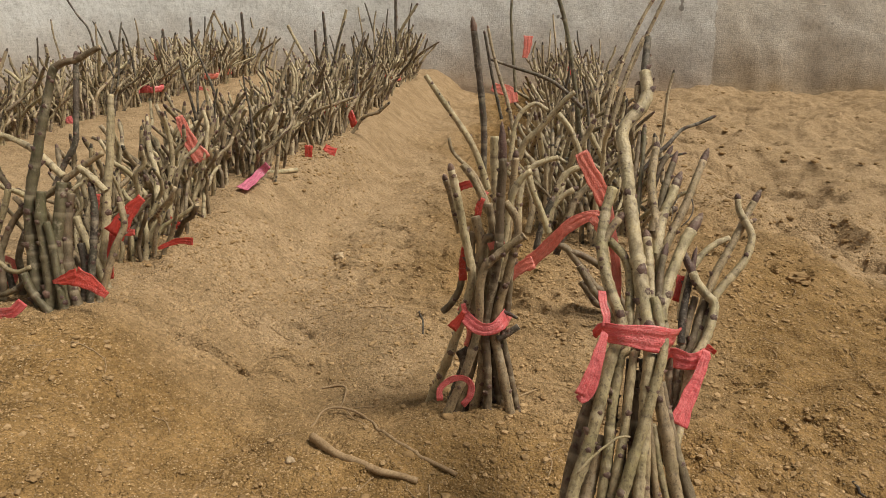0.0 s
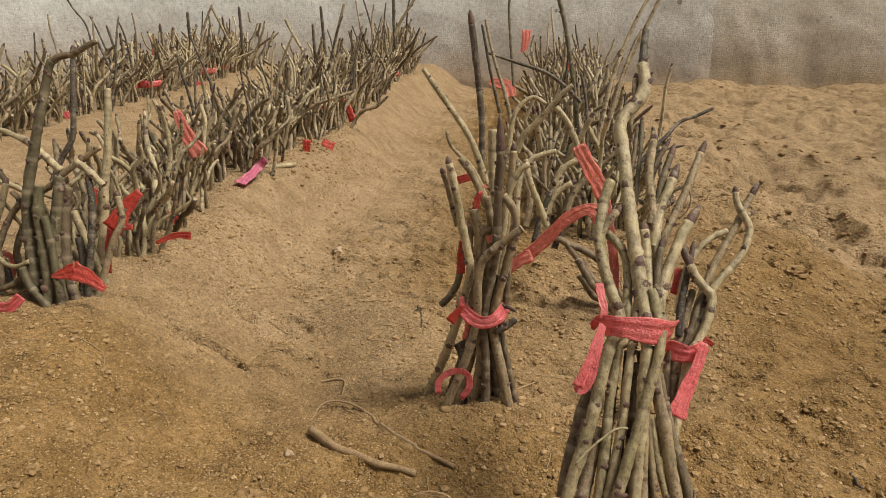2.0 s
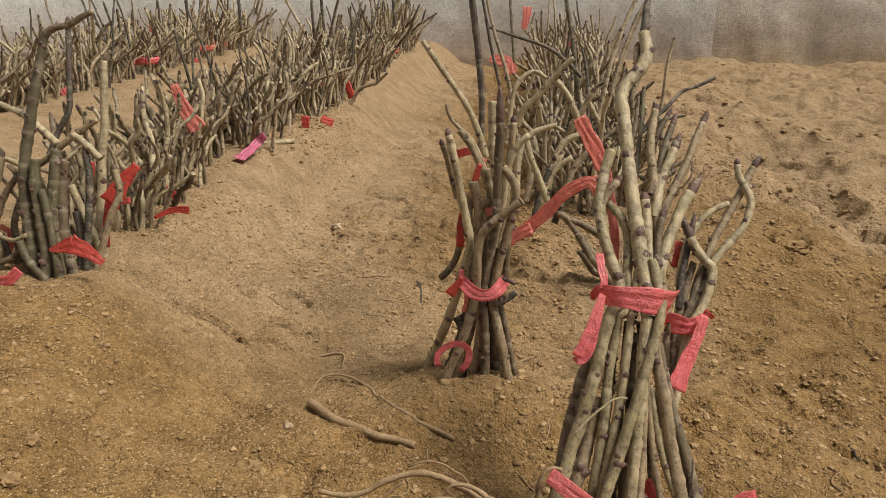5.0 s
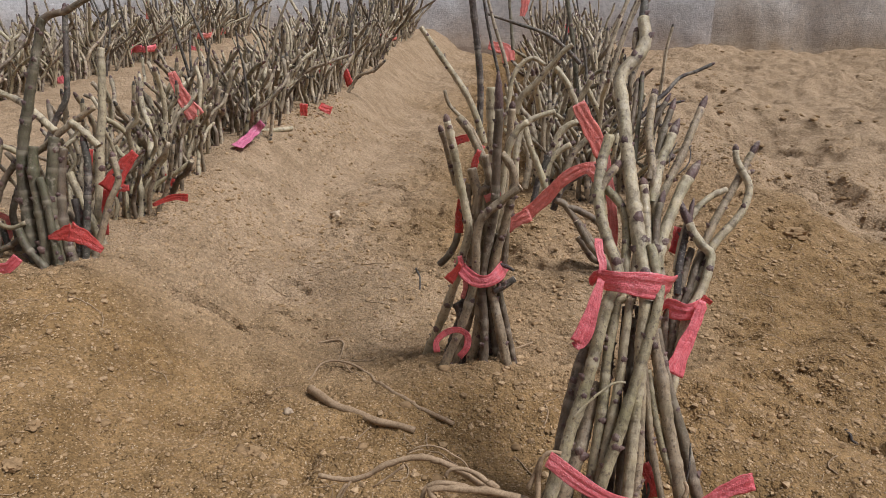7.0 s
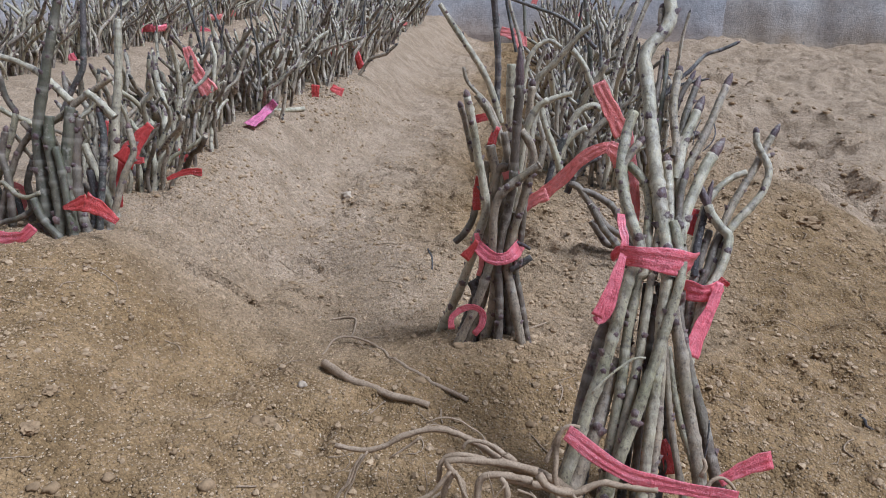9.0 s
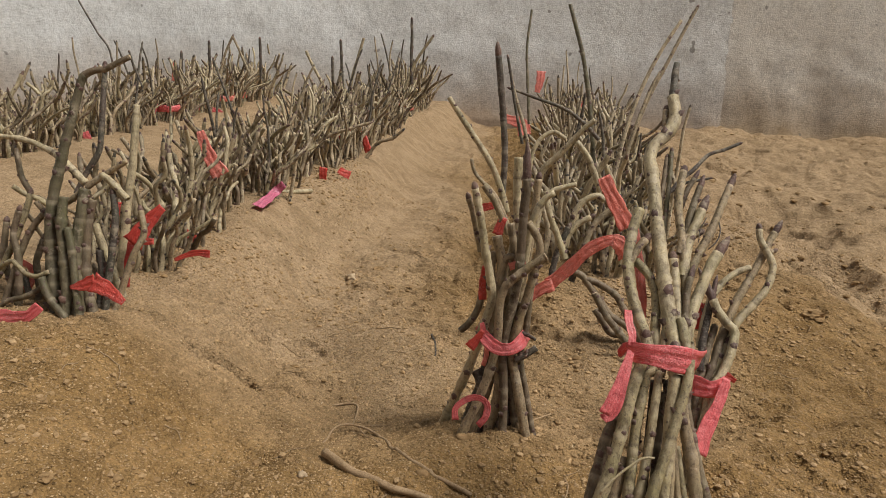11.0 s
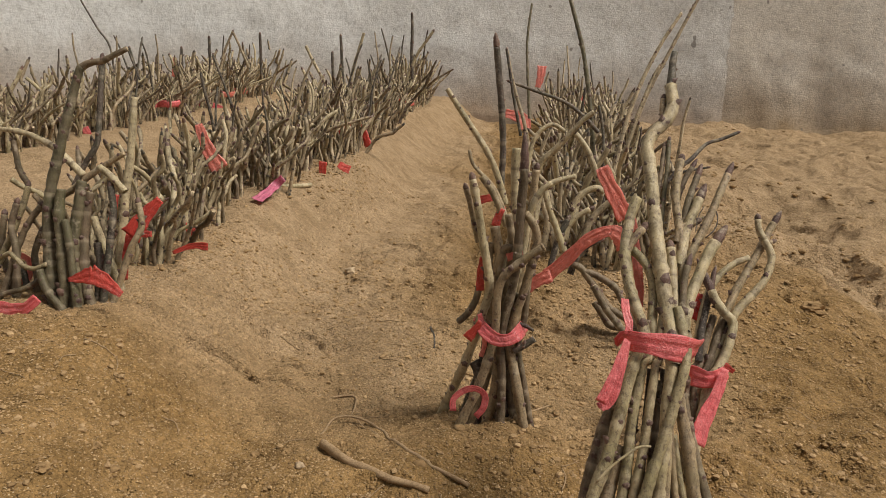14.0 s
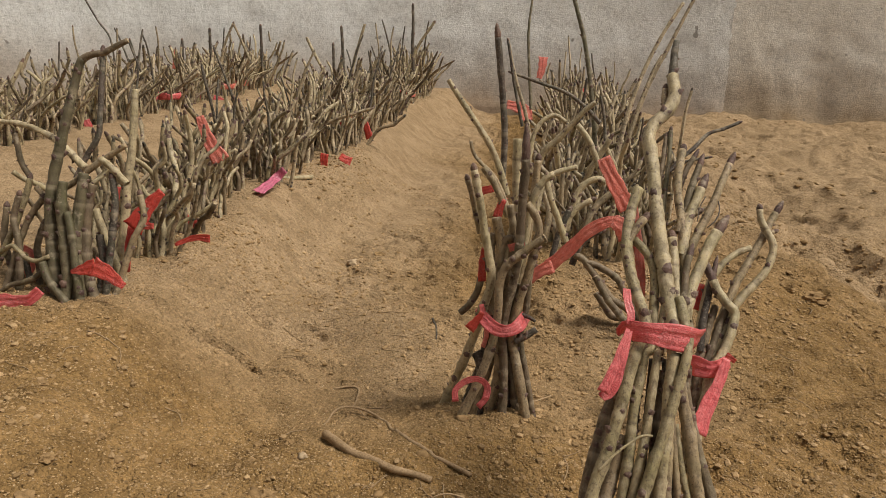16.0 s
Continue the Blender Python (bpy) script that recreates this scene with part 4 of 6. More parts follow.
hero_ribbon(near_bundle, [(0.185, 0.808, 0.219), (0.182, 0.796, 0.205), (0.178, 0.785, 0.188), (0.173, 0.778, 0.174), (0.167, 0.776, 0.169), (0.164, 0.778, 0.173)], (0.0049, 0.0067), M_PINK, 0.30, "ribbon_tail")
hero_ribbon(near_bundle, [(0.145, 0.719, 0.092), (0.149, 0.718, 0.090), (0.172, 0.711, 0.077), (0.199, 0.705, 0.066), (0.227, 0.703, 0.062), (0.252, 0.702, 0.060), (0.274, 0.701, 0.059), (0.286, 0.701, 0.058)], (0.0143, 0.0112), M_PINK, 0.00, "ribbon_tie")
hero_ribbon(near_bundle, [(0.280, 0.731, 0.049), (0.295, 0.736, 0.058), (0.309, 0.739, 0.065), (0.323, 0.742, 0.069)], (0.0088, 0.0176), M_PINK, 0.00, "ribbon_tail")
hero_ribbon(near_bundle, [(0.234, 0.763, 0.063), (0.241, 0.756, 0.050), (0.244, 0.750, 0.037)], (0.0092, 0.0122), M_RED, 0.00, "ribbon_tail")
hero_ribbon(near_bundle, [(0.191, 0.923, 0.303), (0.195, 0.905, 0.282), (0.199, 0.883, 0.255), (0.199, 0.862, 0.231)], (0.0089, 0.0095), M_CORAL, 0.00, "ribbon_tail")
low_bundle = hero_thing("seedling_bundle", 0.311, 0.949, "short seedling bundle with purple buds and pink ribbon tie", "seedling bundle", "bundles beside the path")
hero_stem(low_bundle, [(0.304, 0.989, 0.064), (0.308, 1.009, 0.092), (0.323, 1.026, 0.115), (0.338, 1.045, 0.143), (0.349, 1.061, 0.165), (0.367, 1.074, 0.184), (0.382, 1.085, 0.200), (0.391, 1.098, 0.218), (0.392, 1.107, 0.231), (0.384, 1.117, 0.245), (0.378, 1.125, 0.256), (0.377, 1.131, 0.266)], 0.0063, 0.0046, M_PALE, "bud")
hero_stem(low_bundle, [(0.312, 0.999, 0.063), (0.317, 1.017, 0.089), (0.322, 1.029, 0.106), (0.329, 1.049, 0.135), (0.339, 1.066, 0.158), (0.352, 1.085, 0.186), (0.366, 1.100, 0.208), (0.382, 1.118, 0.233), (0.394, 1.133, 0.254), (0.399, 1.138, 0.262)], 0.0060, 0.0050, M_TAN, "longbud")
hero_stem(low_bundle, [(0.381, 1.115, 0.234), (0.388, 1.119, 0.239), (0.395, 1.121, 0.242)], 0.0038, 0.0035, M_TAN, "bud")
hero_stem(low_bundle, [(0.307, 1.044, 0.135), (0.312, 1.064, 0.163), (0.320, 1.080, 0.186), (0.333, 1.092, 0.203), (0.350, 1.101, 0.216), (0.367, 1.106, 0.223)], 0.0054, 0.0038, M_PALE, "cut")
hero_stem(low_bundle, [(0.310, 0.985, 0.077), (0.316, 1.001, 0.100), (0.329, 1.014, 0.118), (0.338, 1.028, 0.139), (0.343, 1.043, 0.159), (0.334, 1.048, 0.168), (0.324, 1.056, 0.179), (0.318, 1.064, 0.190)], 0.0066, 0.0057, M_PALE, "verylongbud")
hero_stem(low_bundle, [(0.306, 1.022, 0.115), (0.308, 1.041, 0.143), (0.314, 1.059, 0.169), (0.319, 1.073, 0.189)], 0.0050, 0.0041, M_DARK, "verylongbud")
hero_stem(low_bundle, [(0.294, 0.989, 0.059), (0.294, 1.010, 0.090), (0.307, 1.022, 0.108), (0.316, 1.042, 0.136), (0.324, 1.059, 0.160)], 0.0057, 0.0044, M_BROWN, "cut")
hero_stem(low_bundle, [(0.301, 0.985, 0.060), (0.303, 1.007, 0.092), (0.316, 1.020, 0.110), (0.328, 1.042, 0.141), (0.336, 1.054, 0.158)], 0.0053, 0.0044, M_BROWN, "cut")
# Two dark filler stems added at the back of this bundle.
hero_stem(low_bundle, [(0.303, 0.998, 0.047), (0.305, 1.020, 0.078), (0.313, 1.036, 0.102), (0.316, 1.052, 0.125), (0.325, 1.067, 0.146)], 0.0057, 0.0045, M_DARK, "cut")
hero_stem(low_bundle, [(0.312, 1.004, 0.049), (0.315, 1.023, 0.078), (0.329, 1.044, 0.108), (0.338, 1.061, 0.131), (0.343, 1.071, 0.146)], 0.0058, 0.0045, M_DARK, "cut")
hero_ribbon(low_bundle, [(0.296, 1.022, 0.096), (0.293, 1.000, 0.107), (0.309, 0.989, 0.108), (0.325, 0.994, 0.110), (0.337, 1.013, 0.111)], (0.0253, 0.0170), M_PINK, 0.00, "ribbon_tie")
hero_ribbon(low_bundle, [(0.328, 0.991, 0.123), (0.319, 0.975, 0.100), (0.306, 0.958, 0.076), (0.295, 0.942, 0.053)], (0.0089, 0.0222), M_PINK, 0.00, "ribbon_tail")
hero_ribbon(low_bundle, [(0.331, 1.008, 0.119), (0.336, 1.007, 0.117), (0.342, 1.005, 0.114)], (0.0091, 0.0052), M_RED, 0.30, "ribbon_tail")
hero_ribbon(low_bundle, [(0.310, 1.081, 0.179), (0.307, 1.070, 0.164), (0.303, 1.062, 0.152)], (0.0110, 0.0096), M_RED, 0.00, "ribbon_tail")
thin_bundle = hero_thing("seedling_bundle", 0.020, 1.016, "slim bundle of grey seedlings bound with pink ribbon", "seedling bundle", "bundles beside the path")
hero_stem(thin_bundle, [(0.012, 1.044, 0.012), (0.022, 1.041, 0.042), (0.033, 1.033, 0.078), (0.042, 1.030, 0.111), (0.048, 1.029, 0.141), (0.055, 1.032, 0.173), (0.050, 1.036, 0.203), (0.042, 1.040, 0.233), (0.035, 1.043, 0.263), (0.029, 1.046, 0.285), (0.024, 1.048, 0.303)], 0.0065, 0.0049, M_PALE, "bud")
hero_stem(thin_bundle, [(0.036, 1.049, 0.227), (0.028, 1.052, 0.256), (0.021, 1.055, 0.279), (0.017, 1.056, 0.289)], 0.0037, 0.0040, M_TAN, "bud")
hero_stem(thin_bundle, [(0.039, 0.993, 0.027), (0.050, 1.000, 0.055), (0.059, 1.007, 0.086), (0.065, 1.015, 0.116), (0.066, 1.019, 0.147), (0.065, 1.022, 0.174), (0.071, 1.025, 0.196), (0.085, 1.027, 0.210), (0.100, 1.028, 0.224), (0.112, 1.030, 0.233)], 0.0061, 0.0052, M_TAN, "hollow")
hero_stem(thin_bundle, [(0.082, 1.004, 0.016), (0.081, 1.012, 0.048), (0.078, 1.020, 0.078), (0.074, 1.027, 0.107), (0.076, 1.033, 0.143), (0.081, 1.036, 0.171), (0.084, 1.040, 0.206), (0.084, 1.044, 0.239), (0.083, 1.050, 0.286), (0.084, 1.052, 0.307), (0.083, 1.054, 0.319)], 0.0058, 0.0056, M_BROWN, "verylongbud")
hero_stem(thin_bundle, [(0.108, 1.010, 0.023), (0.101, 1.016, 0.049), (0.093, 1.024, 0.078), (0.085, 1.031, 0.106), (0.089, 1.037, 0.143), (0.095, 1.040, 0.171), (0.102, 1.044, 0.206), (0.106, 1.048, 0.237), (0.100, 1.050, 0.254), (0.090, 1.051, 0.266)], 0.0069, 0.0050, M_TAN, "hollow")
hero_stem(thin_bundle, [(0.113, 1.023, 0.035), (0.105, 1.030, 0.065), (0.096, 1.039, 0.101), (0.100, 1.046, 0.140), (0.100, 1.051, 0.175), (0.100, 1.054, 0.203)], 0.0045, 0.0044, M_BROWN, "cut")
hero_stem(thin_bundle, [(0.065, 1.014, 0.008), (0.071, 1.022, 0.038), (0.073, 1.029, 0.069), (0.067, 1.037, 0.101), (0.059, 1.044, 0.136), (0.058, 1.049, 0.179), (0.063, 1.053, 0.210), (0.054, 1.057, 0.246)], 0.0066, 0.0061, M_TAN, "cut")
hero_stem(thin_bundle, [(0.053, 1.025, 0.029), (0.059, 1.031, 0.052), (0.064, 1.038, 0.079), (0.069, 1.045, 0.107), (0.073, 1.051, 0.143), (0.076, 1.056, 0.185), (0.076, 1.061, 0.227), (0.069, 1.065, 0.261)], 0.0053, 0.0051, M_TAN, "cut")
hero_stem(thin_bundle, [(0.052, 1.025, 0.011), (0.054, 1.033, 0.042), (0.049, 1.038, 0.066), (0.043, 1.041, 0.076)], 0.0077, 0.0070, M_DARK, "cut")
# Dark and brown back stems added to close the gaps lower down.
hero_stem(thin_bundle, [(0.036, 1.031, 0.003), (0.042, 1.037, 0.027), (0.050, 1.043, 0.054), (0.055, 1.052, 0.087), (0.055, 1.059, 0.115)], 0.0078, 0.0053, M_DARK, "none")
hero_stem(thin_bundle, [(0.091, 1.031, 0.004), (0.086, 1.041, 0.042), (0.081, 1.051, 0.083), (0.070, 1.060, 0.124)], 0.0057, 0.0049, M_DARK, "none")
hero_stem(thin_bundle, [(0.098, 1.027, 0.010), (0.091, 1.035, 0.045), (0.084, 1.045, 0.086), (0.085, 1.055, 0.128), (0.089, 1.059, 0.164)], 0.0053, 0.0045, M_BROWN, "none")
hero_stem(thin_bundle, [(0.073, 1.031, 0.002), (0.076, 1.039, 0.034), (0.075, 1.047, 0.069), (0.076, 1.058, 0.110)], 0.0053, 0.0046, M_BROWN, "none")
hero_stem(thin_bundle, [(0.019, 1.050, 0.122), (0.030, 1.052, 0.134), (0.039, 1.054, 0.153), (0.042, 1.057, 0.174), (0.047, 1.059, 0.196)], 0.0046, 0.0045, M_BROWN, "none")
hero_stem(thin_bundle, [(0.090, 1.025, 0.102), (0.101, 1.027, 0.109), (0.114, 1.030, 0.119)], 0.0041, 0.0044, M_DARK, "cut")
hero_stem(thin_bundle, [(0.091, 1.036, 0.134), (0.102, 1.035, 0.132), (0.112, 1.035, 0.127)], 0.0031, 0.0020, M_DARK, "cut")
hero_stem(thin_bundle, [(0.080, 1.056, 0.104), (0.081, 1.063, 0.147), (0.086, 1.068, 0.190), (0.091, 1.072, 0.218), (0.093, 1.075, 0.246), (0.098, 1.078, 0.274), (0.108, 1.081, 0.292), (0.118, 1.082, 0.300)], 0.0053, 0.0044, M_PALE, "cut")
hero_stem(thin_bundle, [(0.069, 1.080, 0.123), (0.067, 1.086, 0.167), (0.073, 1.091, 0.211), (0.077, 1.096, 0.254), (0.073, 1.101, 0.295), (0.071, 1.106, 0.335)], 0.0058, 0.0059, M_PALE, "cut")
hero_stem(thin_bundle, [(0.084, 1.081, 0.125), (0.089, 1.086, 0.169), (0.094, 1.090, 0.206), (0.095, 1.095, 0.241), (0.097, 1.100, 0.284), (0.098, 1.103, 0.311)], 0.0050, 0.0048, M_TAN, "bud")
hero_stem(thin_bundle, [(0.064, 1.046, 0.166), (0.063, 1.050, 0.200), (0.068, 1.052, 0.222), (0.076, 1.052, 0.222)], 0.0055, 0.0047, M_TAN, "cut")
hero_stem(thin_bundle, [(0.056, 1.051, 0.178), (0.051, 1.055, 0.209), (0.053, 1.057, 0.226)], 0.0048, 0.0048, M_TAN, "cut")
hero_stem(thin_bundle, [(0.073, 1.080, 0.207), (0.085, 1.084, 0.236), (0.096, 1.087, 0.258)], 0.0042, 0.0042, M_BROWN, "bud")
hero_stem(thin_bundle, [(0.060, 1.278, 0.225), (0.049, 1.281, 0.257), (0.034, 1.285, 0.289), (0.012, 1.289, 0.320), (-0.016, 1.293, 0.355), (-0.039, 1.297, 0.385)], 0.0059, 0.0041, M_PALE, "cut")
hero_stem(thin_bundle, [(0.069, 1.172, 0.219), (0.060, 1.174, 0.240), (0.050, 1.177, 0.260), (0.038, 1.179, 0.276), (0.024, 1.180, 0.288), (0.013, 1.182, 0.300), (0.008, 1.183, 0.316)], 0.0046, 0.0023, M_TAN, "none")
hero_stem(thin_bundle, [(0.067, 1.162, 0.222), (0.053, 1.165, 0.249), (0.043, 1.168, 0.266), (0.028, 1.170, 0.284)], 0.0053, 0.0045, M_TAN, "cut")
hero_stem(thin_bundle, [(0.051, 1.303, 0.229), (0.051, 1.308, 0.271), (0.049, 1.313, 0.309), (0.043, 1.318, 0.354), (0.035, 1.324, 0.403), (0.027, 1.329, 0.448)], 0.0052, 0.0054, M_DARK, "longbud")
hero_stem(thin_bundle, [(0.074, 1.354, 0.318), (0.057, 1.361, 0.377), (0.047, 1.366, 0.419), (0.041, 1.369, 0.443)], 0.0026, 0.0022, M_DARK, "bud")
hero_ribbon(thin_bundle, [(0.044, 1.052, 0.124), (0.048, 1.020, 0.133), (0.060, 1.007, 0.127), (0.073, 1.002, 0.124), (0.086, 1.005, 0.126), (0.095, 1.015, 0.131), (0.102, 1.053, 0.127)], (0.0140, 0.0167), M_PINK, 0.00, "ribbon_tie")
hero_ribbon(thin_bundle, [(0.048, 1.016, 0.140), (0.043, 1.015, 0.130), (0.034, 1.013, 0.117)], (0.0054, 0.0135), M_RED, 0.00, "ribbon_tail")
hero_ribbon(thin_bundle, [(0.046, 1.019, 0.148), (0.049, 1.018, 0.138), (0.053, 1.017, 0.129)], (0.0054, 0.0081), M_PINK, 0.00, "ribbon_tail")
hero_ribbon(thin_bundle, [(0.054, 1.018, 0.123), (0.055, 1.015, 0.109), (0.052, 1.012, 0.096)], (0.0061, 0.0054), M_CORAL, 0.00, "ribbon_tail")
hero_ribbon(thin_bundle, [(0.026, 0.979, 0.038), (0.025, 0.983, 0.051), (0.036, 0.986, 0.062), (0.050, 0.987, 0.066), (0.061, 0.985, 0.060), (0.061, 0.981, 0.046), (0.053, 0.979, 0.034)], (0.0073, 0.0080), M_PINK, 0.40, "ribbon_loop")
hero_ribbon(thin_bundle, [(0.043, 1.041, 0.212), (0.042, 1.039, 0.191), (0.044, 1.036, 0.171)], (0.0054, 0.0102), M_RED, 0.00, "ribbon_tail")
hero_ribbon(thin_bundle, [(0.062, 1.077, 0.264), (0.058, 1.076, 0.253), (0.056, 1.075, 0.241)], (0.0055, 0.0083), M_RED, 0.00, "ribbon_tail")
hero_ribbon(thin_bundle, [(0.072, 1.047, 0.212), (0.082, 1.047, 0.216), (0.091, 1.048, 0.219)], (0.0095, 0.0081), M_CORAL, 0.00, "ribbon_tail")
tangled_bundle = hero_thing("seedling_bundle", 0.075, 1.454, "leaning tangle of long thin seedling stems in the row", "seedling bundle", "bundles beside the path")
hero_stem(tangled_bundle, [(0.111, 1.366, 0.150), (0.110, 1.378, 0.194), (0.118, 1.388, 0.225), (0.131, 1.392, 0.240), (0.150, 1.395, 0.249), (0.168, 1.396, 0.254)], 0.0057, 0.0047, M_PALE, "none")
hero_stem(tangled_bundle, [(0.090, 1.577, 0.190), (0.094, 1.597, 0.260), (0.100, 1.603, 0.283), (0.112, 1.609, 0.300), (0.132, 1.612, 0.310), (0.155, 1.608, 0.299)], 0.0049, 0.0044, M_PALE, "cut")
hero_stem(tangled_bundle, [(0.235, 1.803, 0.279), (0.202, 1.811, 0.309), (0.158, 1.819, 0.336), (0.096, 1.824, 0.354), (0.037, 1.828, 0.370)], 0.0049, 0.0031, M_DARK, "bud")
hero_stem(tangled_bundle, [(0.098, 1.735, 0.218), (0.076, 1.757, 0.296), (0.058, 1.770, 0.340), (0.042, 1.783, 0.386), (0.028, 1.797, 0.435)], 0.0048, 0.0030, M_BARK, "bud")
hero_stem(tangled_bundle, [(0.161, 1.361, 0.137), (0.145, 1.372, 0.171), (0.129, 1.381, 0.205), (0.119, 1.392, 0.239)], 0.0061, 0.0052, M_PALE, "cut")
hero_stem(tangled_bundle, [(0.217, 1.489, 0.228), (0.196, 1.502, 0.274), (0.180, 1.509, 0.296), (0.168, 1.512, 0.308)], 0.0061, 0.0056, M_PALE, "none")
hero_stem(tangled_bundle, [(0.276, 1.379, 0.025), (0.247, 1.384, 0.040), (0.226, 1.391, 0.065), (0.210, 1.396, 0.082), (0.195, 1.401, 0.099), (0.180, 1.403, 0.104)], 0.0068, 0.0059, M_BROWN, "cut")
hero_stem(tangled_bundle, [(0.269, 1.387, 0.051), (0.254, 1.394, 0.072), (0.234, 1.396, 0.084), (0.214, 1.399, 0.092), (0.196, 1.399, 0.094)], 0.0068, 0.0059, M_BROWN, "cut")
hero_stem(tangled_bundle, [(0.257, 1.350, 0.028), (0.240, 1.355, 0.045), (0.225, 1.362, 0.066), (0.214, 1.366, 0.082)], 0.0071, 0.0057, M_BROWN, "cut")
hero_stem(tangled_bundle, [(0.150, 1.407, 0.122), (0.162, 1.417, 0.155), (0.178, 1.425, 0.180), (0.200, 1.428, 0.195)], 0.0059, 0.0054, M_PALE, "bud")
hero_stem(tangled_bundle, [(0.164, 1.441, 0.135), (0.172, 1.454, 0.181), (0.186, 1.463, 0.211), (0.209, 1.467, 0.224), (0.224, 1.466, 0.218)], 0.0065, 0.0060, M_PALE, "none")
hero_stem(tangled_bundle, [(0.143, 1.390, 0.097), (0.149, 1.401, 0.134), (0.160, 1.411, 0.167), (0.164, 1.414, 0.177)], 0.0058, 0.0053, M_DARK, "bud")
hero_stem(tangled_bundle, [(0.184, 1.406, 0.116), (0.195, 1.417, 0.154), (0.206, 1.425, 0.182), (0.233, 1.434, 0.212)], 0.0063, 0.0058, M_BARK, "bud")
hero_stem(tangled_bundle, [(0.129, 1.452, 0.107), (0.134, 1.467, 0.155), (0.120, 1.478, 0.192), (0.107, 1.483, 0.211)], 0.0061, 0.0056, M_BARK, "bud")
hero_stem(tangled_bundle, [(0.280, 1.931, 0.034), (0.254, 1.968, 0.161), (0.234, 2.006, 0.289), (0.203, 2.047, 0.429), (0.177, 2.068, 0.506), (0.157, 2.084, 0.560)], 0.0069, 0.0049, M_GREEN, "none")
hero_stem(tangled_bundle, [(0.313, 2.060, 0.135), (0.339, 2.089, 0.232), (0.373, 2.121, 0.344), (0.415, 2.151, 0.442), (0.454, 2.178, 0.533), (0.474, 2.190, 0.576)], 0.0065, 0.0043, M_BARK, "bud")
hero_stem(tangled_bundle, [(0.302, 2.017, 0.156), (0.322, 2.052, 0.277), (0.349, 2.080, 0.373), (0.385, 2.107, 0.461), (0.429, 2.131, 0.542)], 0.0064, 0.0042, M_BARK, "none")
hero_stem(tangled_bundle, [(0.317, 1.978, 0.192), (0.335, 2.004, 0.284), (0.363, 2.031, 0.377), (0.381, 2.044, 0.417)], 0.0048, 0.0034, M_BARK, "bud")
hero_stem(tangled_bundle, [(0.092, 2.679, 0.205), (0.070, 2.725, 0.366), (0.061, 2.752, 0.455), (0.065, 2.784, 0.567)], 0.0057, 0.0038, M_GREEN, "none")
hero_stem(tangled_bundle, [(0.286, 1.398, -0.014), (0.272, 1.402, -0.001), (0.254, 1.403, 0.002), (0.237, 1.408, 0.022), (0.224, 1.413, 0.037)], 0.0069, 0.0060, M_BROWN, "cut")
hero_stem(tangled_bundle, [(0.178, 1.407, 0.085), (0.187, 1.415, 0.114), (0.202, 1.420, 0.134), (0.222, 1.424, 0.144)], 0.0064, 0.0054, M_DARK, "bud")
hero_ribbon(tangled_bundle, [(0.018, 1.287, 0.224), (0.029, 1.288, 0.228), (0.041, 1.289, 0.231)], (0.0123, 0.0105), M_RED, 0.00, "ribbon_tail")
hero_ribbon(tangled_bundle, [(0.047, 1.277, 0.190), (0.052, 1.282, 0.207), (0.058, 1.286, 0.220)], (0.0105, 0.0087), M_RED, 0.00, "ribbon_tail")
hero_ribbon(tangled_bundle, [(0.006, 2.875, 0.197), (0.041, 2.873, 0.190), (0.070, 2.871, 0.182), (0.081, 2.860, 0.145)], (0.0290, 0.0495), M_CORAL, 0.00, "ribbon_tail")
hero_ribbon(tangled_bundle, [(0.135, 3.912, 0.328), (0.134, 3.898, 0.280), (0.124, 3.883, 0.227)], (0.0448, 0.0280), M_CORAL, 0.30, "ribbon_tail")
hero_ribbon(tangled_bundle, [(0.282, 3.095, 0.259), (0.286, 3.082, 0.219)], (0.0220, 0.0220), M_RED, 0.30, "ribbon_tail")
hero_ribbon(tangled_bundle, [(0.075, 1.174, 0.177), (0.083, 1.175, 0.181), (0.092, 1.176, 0.185)], (0.0112, 0.0095), M_CORAL, 0.00, "ribbon_tail")
hero_ribbon(tangled_bundle, [(0.099, 1.090, 0.160), (0.113, 1.090, 0.173), (0.129, 1.090, 0.181)], (0.0143, 0.0170), M_CORAL, 0.00, "ribbon_tail")
hero_ribbon(tangled_bundle, [(0.124, 1.100, 0.177), (0.145, 1.100, 0.199), (0.167, 1.100, 0.226), (0.189, 1.100, 0.241), (0.205, 1.100, 0.244)], (0.0172, 0.0139), M_CORAL, 0.00, "ribbon_tail")
hero_stem(tangled_bundle, [(0.104, 1.420, 0.245), (0.113, 1.420, 0.271), (0.134, 1.420, 0.294), (0.154, 1.420, 0.320), (0.174, 1.420, 0.345), (0.187, 1.420, 0.357)], 0.0066, 0.0041, M_PALE, "cut")
hero_ribbon(tangled_bundle, [(0.179, 1.130, 0.316), (0.190, 1.130, 0.296), (0.204, 1.130, 0.274), (0.217, 1.130, 0.253)], (0.0169, 0.0229), M_CORAL, 0.00, "ribbon_tail")
hero_ribbon(tangled_bundle, [(0.194, 1.080, 0.249), (0.204, 1.080, 0.243), (0.214, 1.080, 0.229)], (0.0164, 0.0233), M_CORAL, 0.30, "ribbon_tail")
edge_bundle = hero_thing("seedling_bundle", -0.556, 1.090, "mossy dark seedling bundle with a bent leader and red ribbon", "seedling bundle", "bundles beside the path")
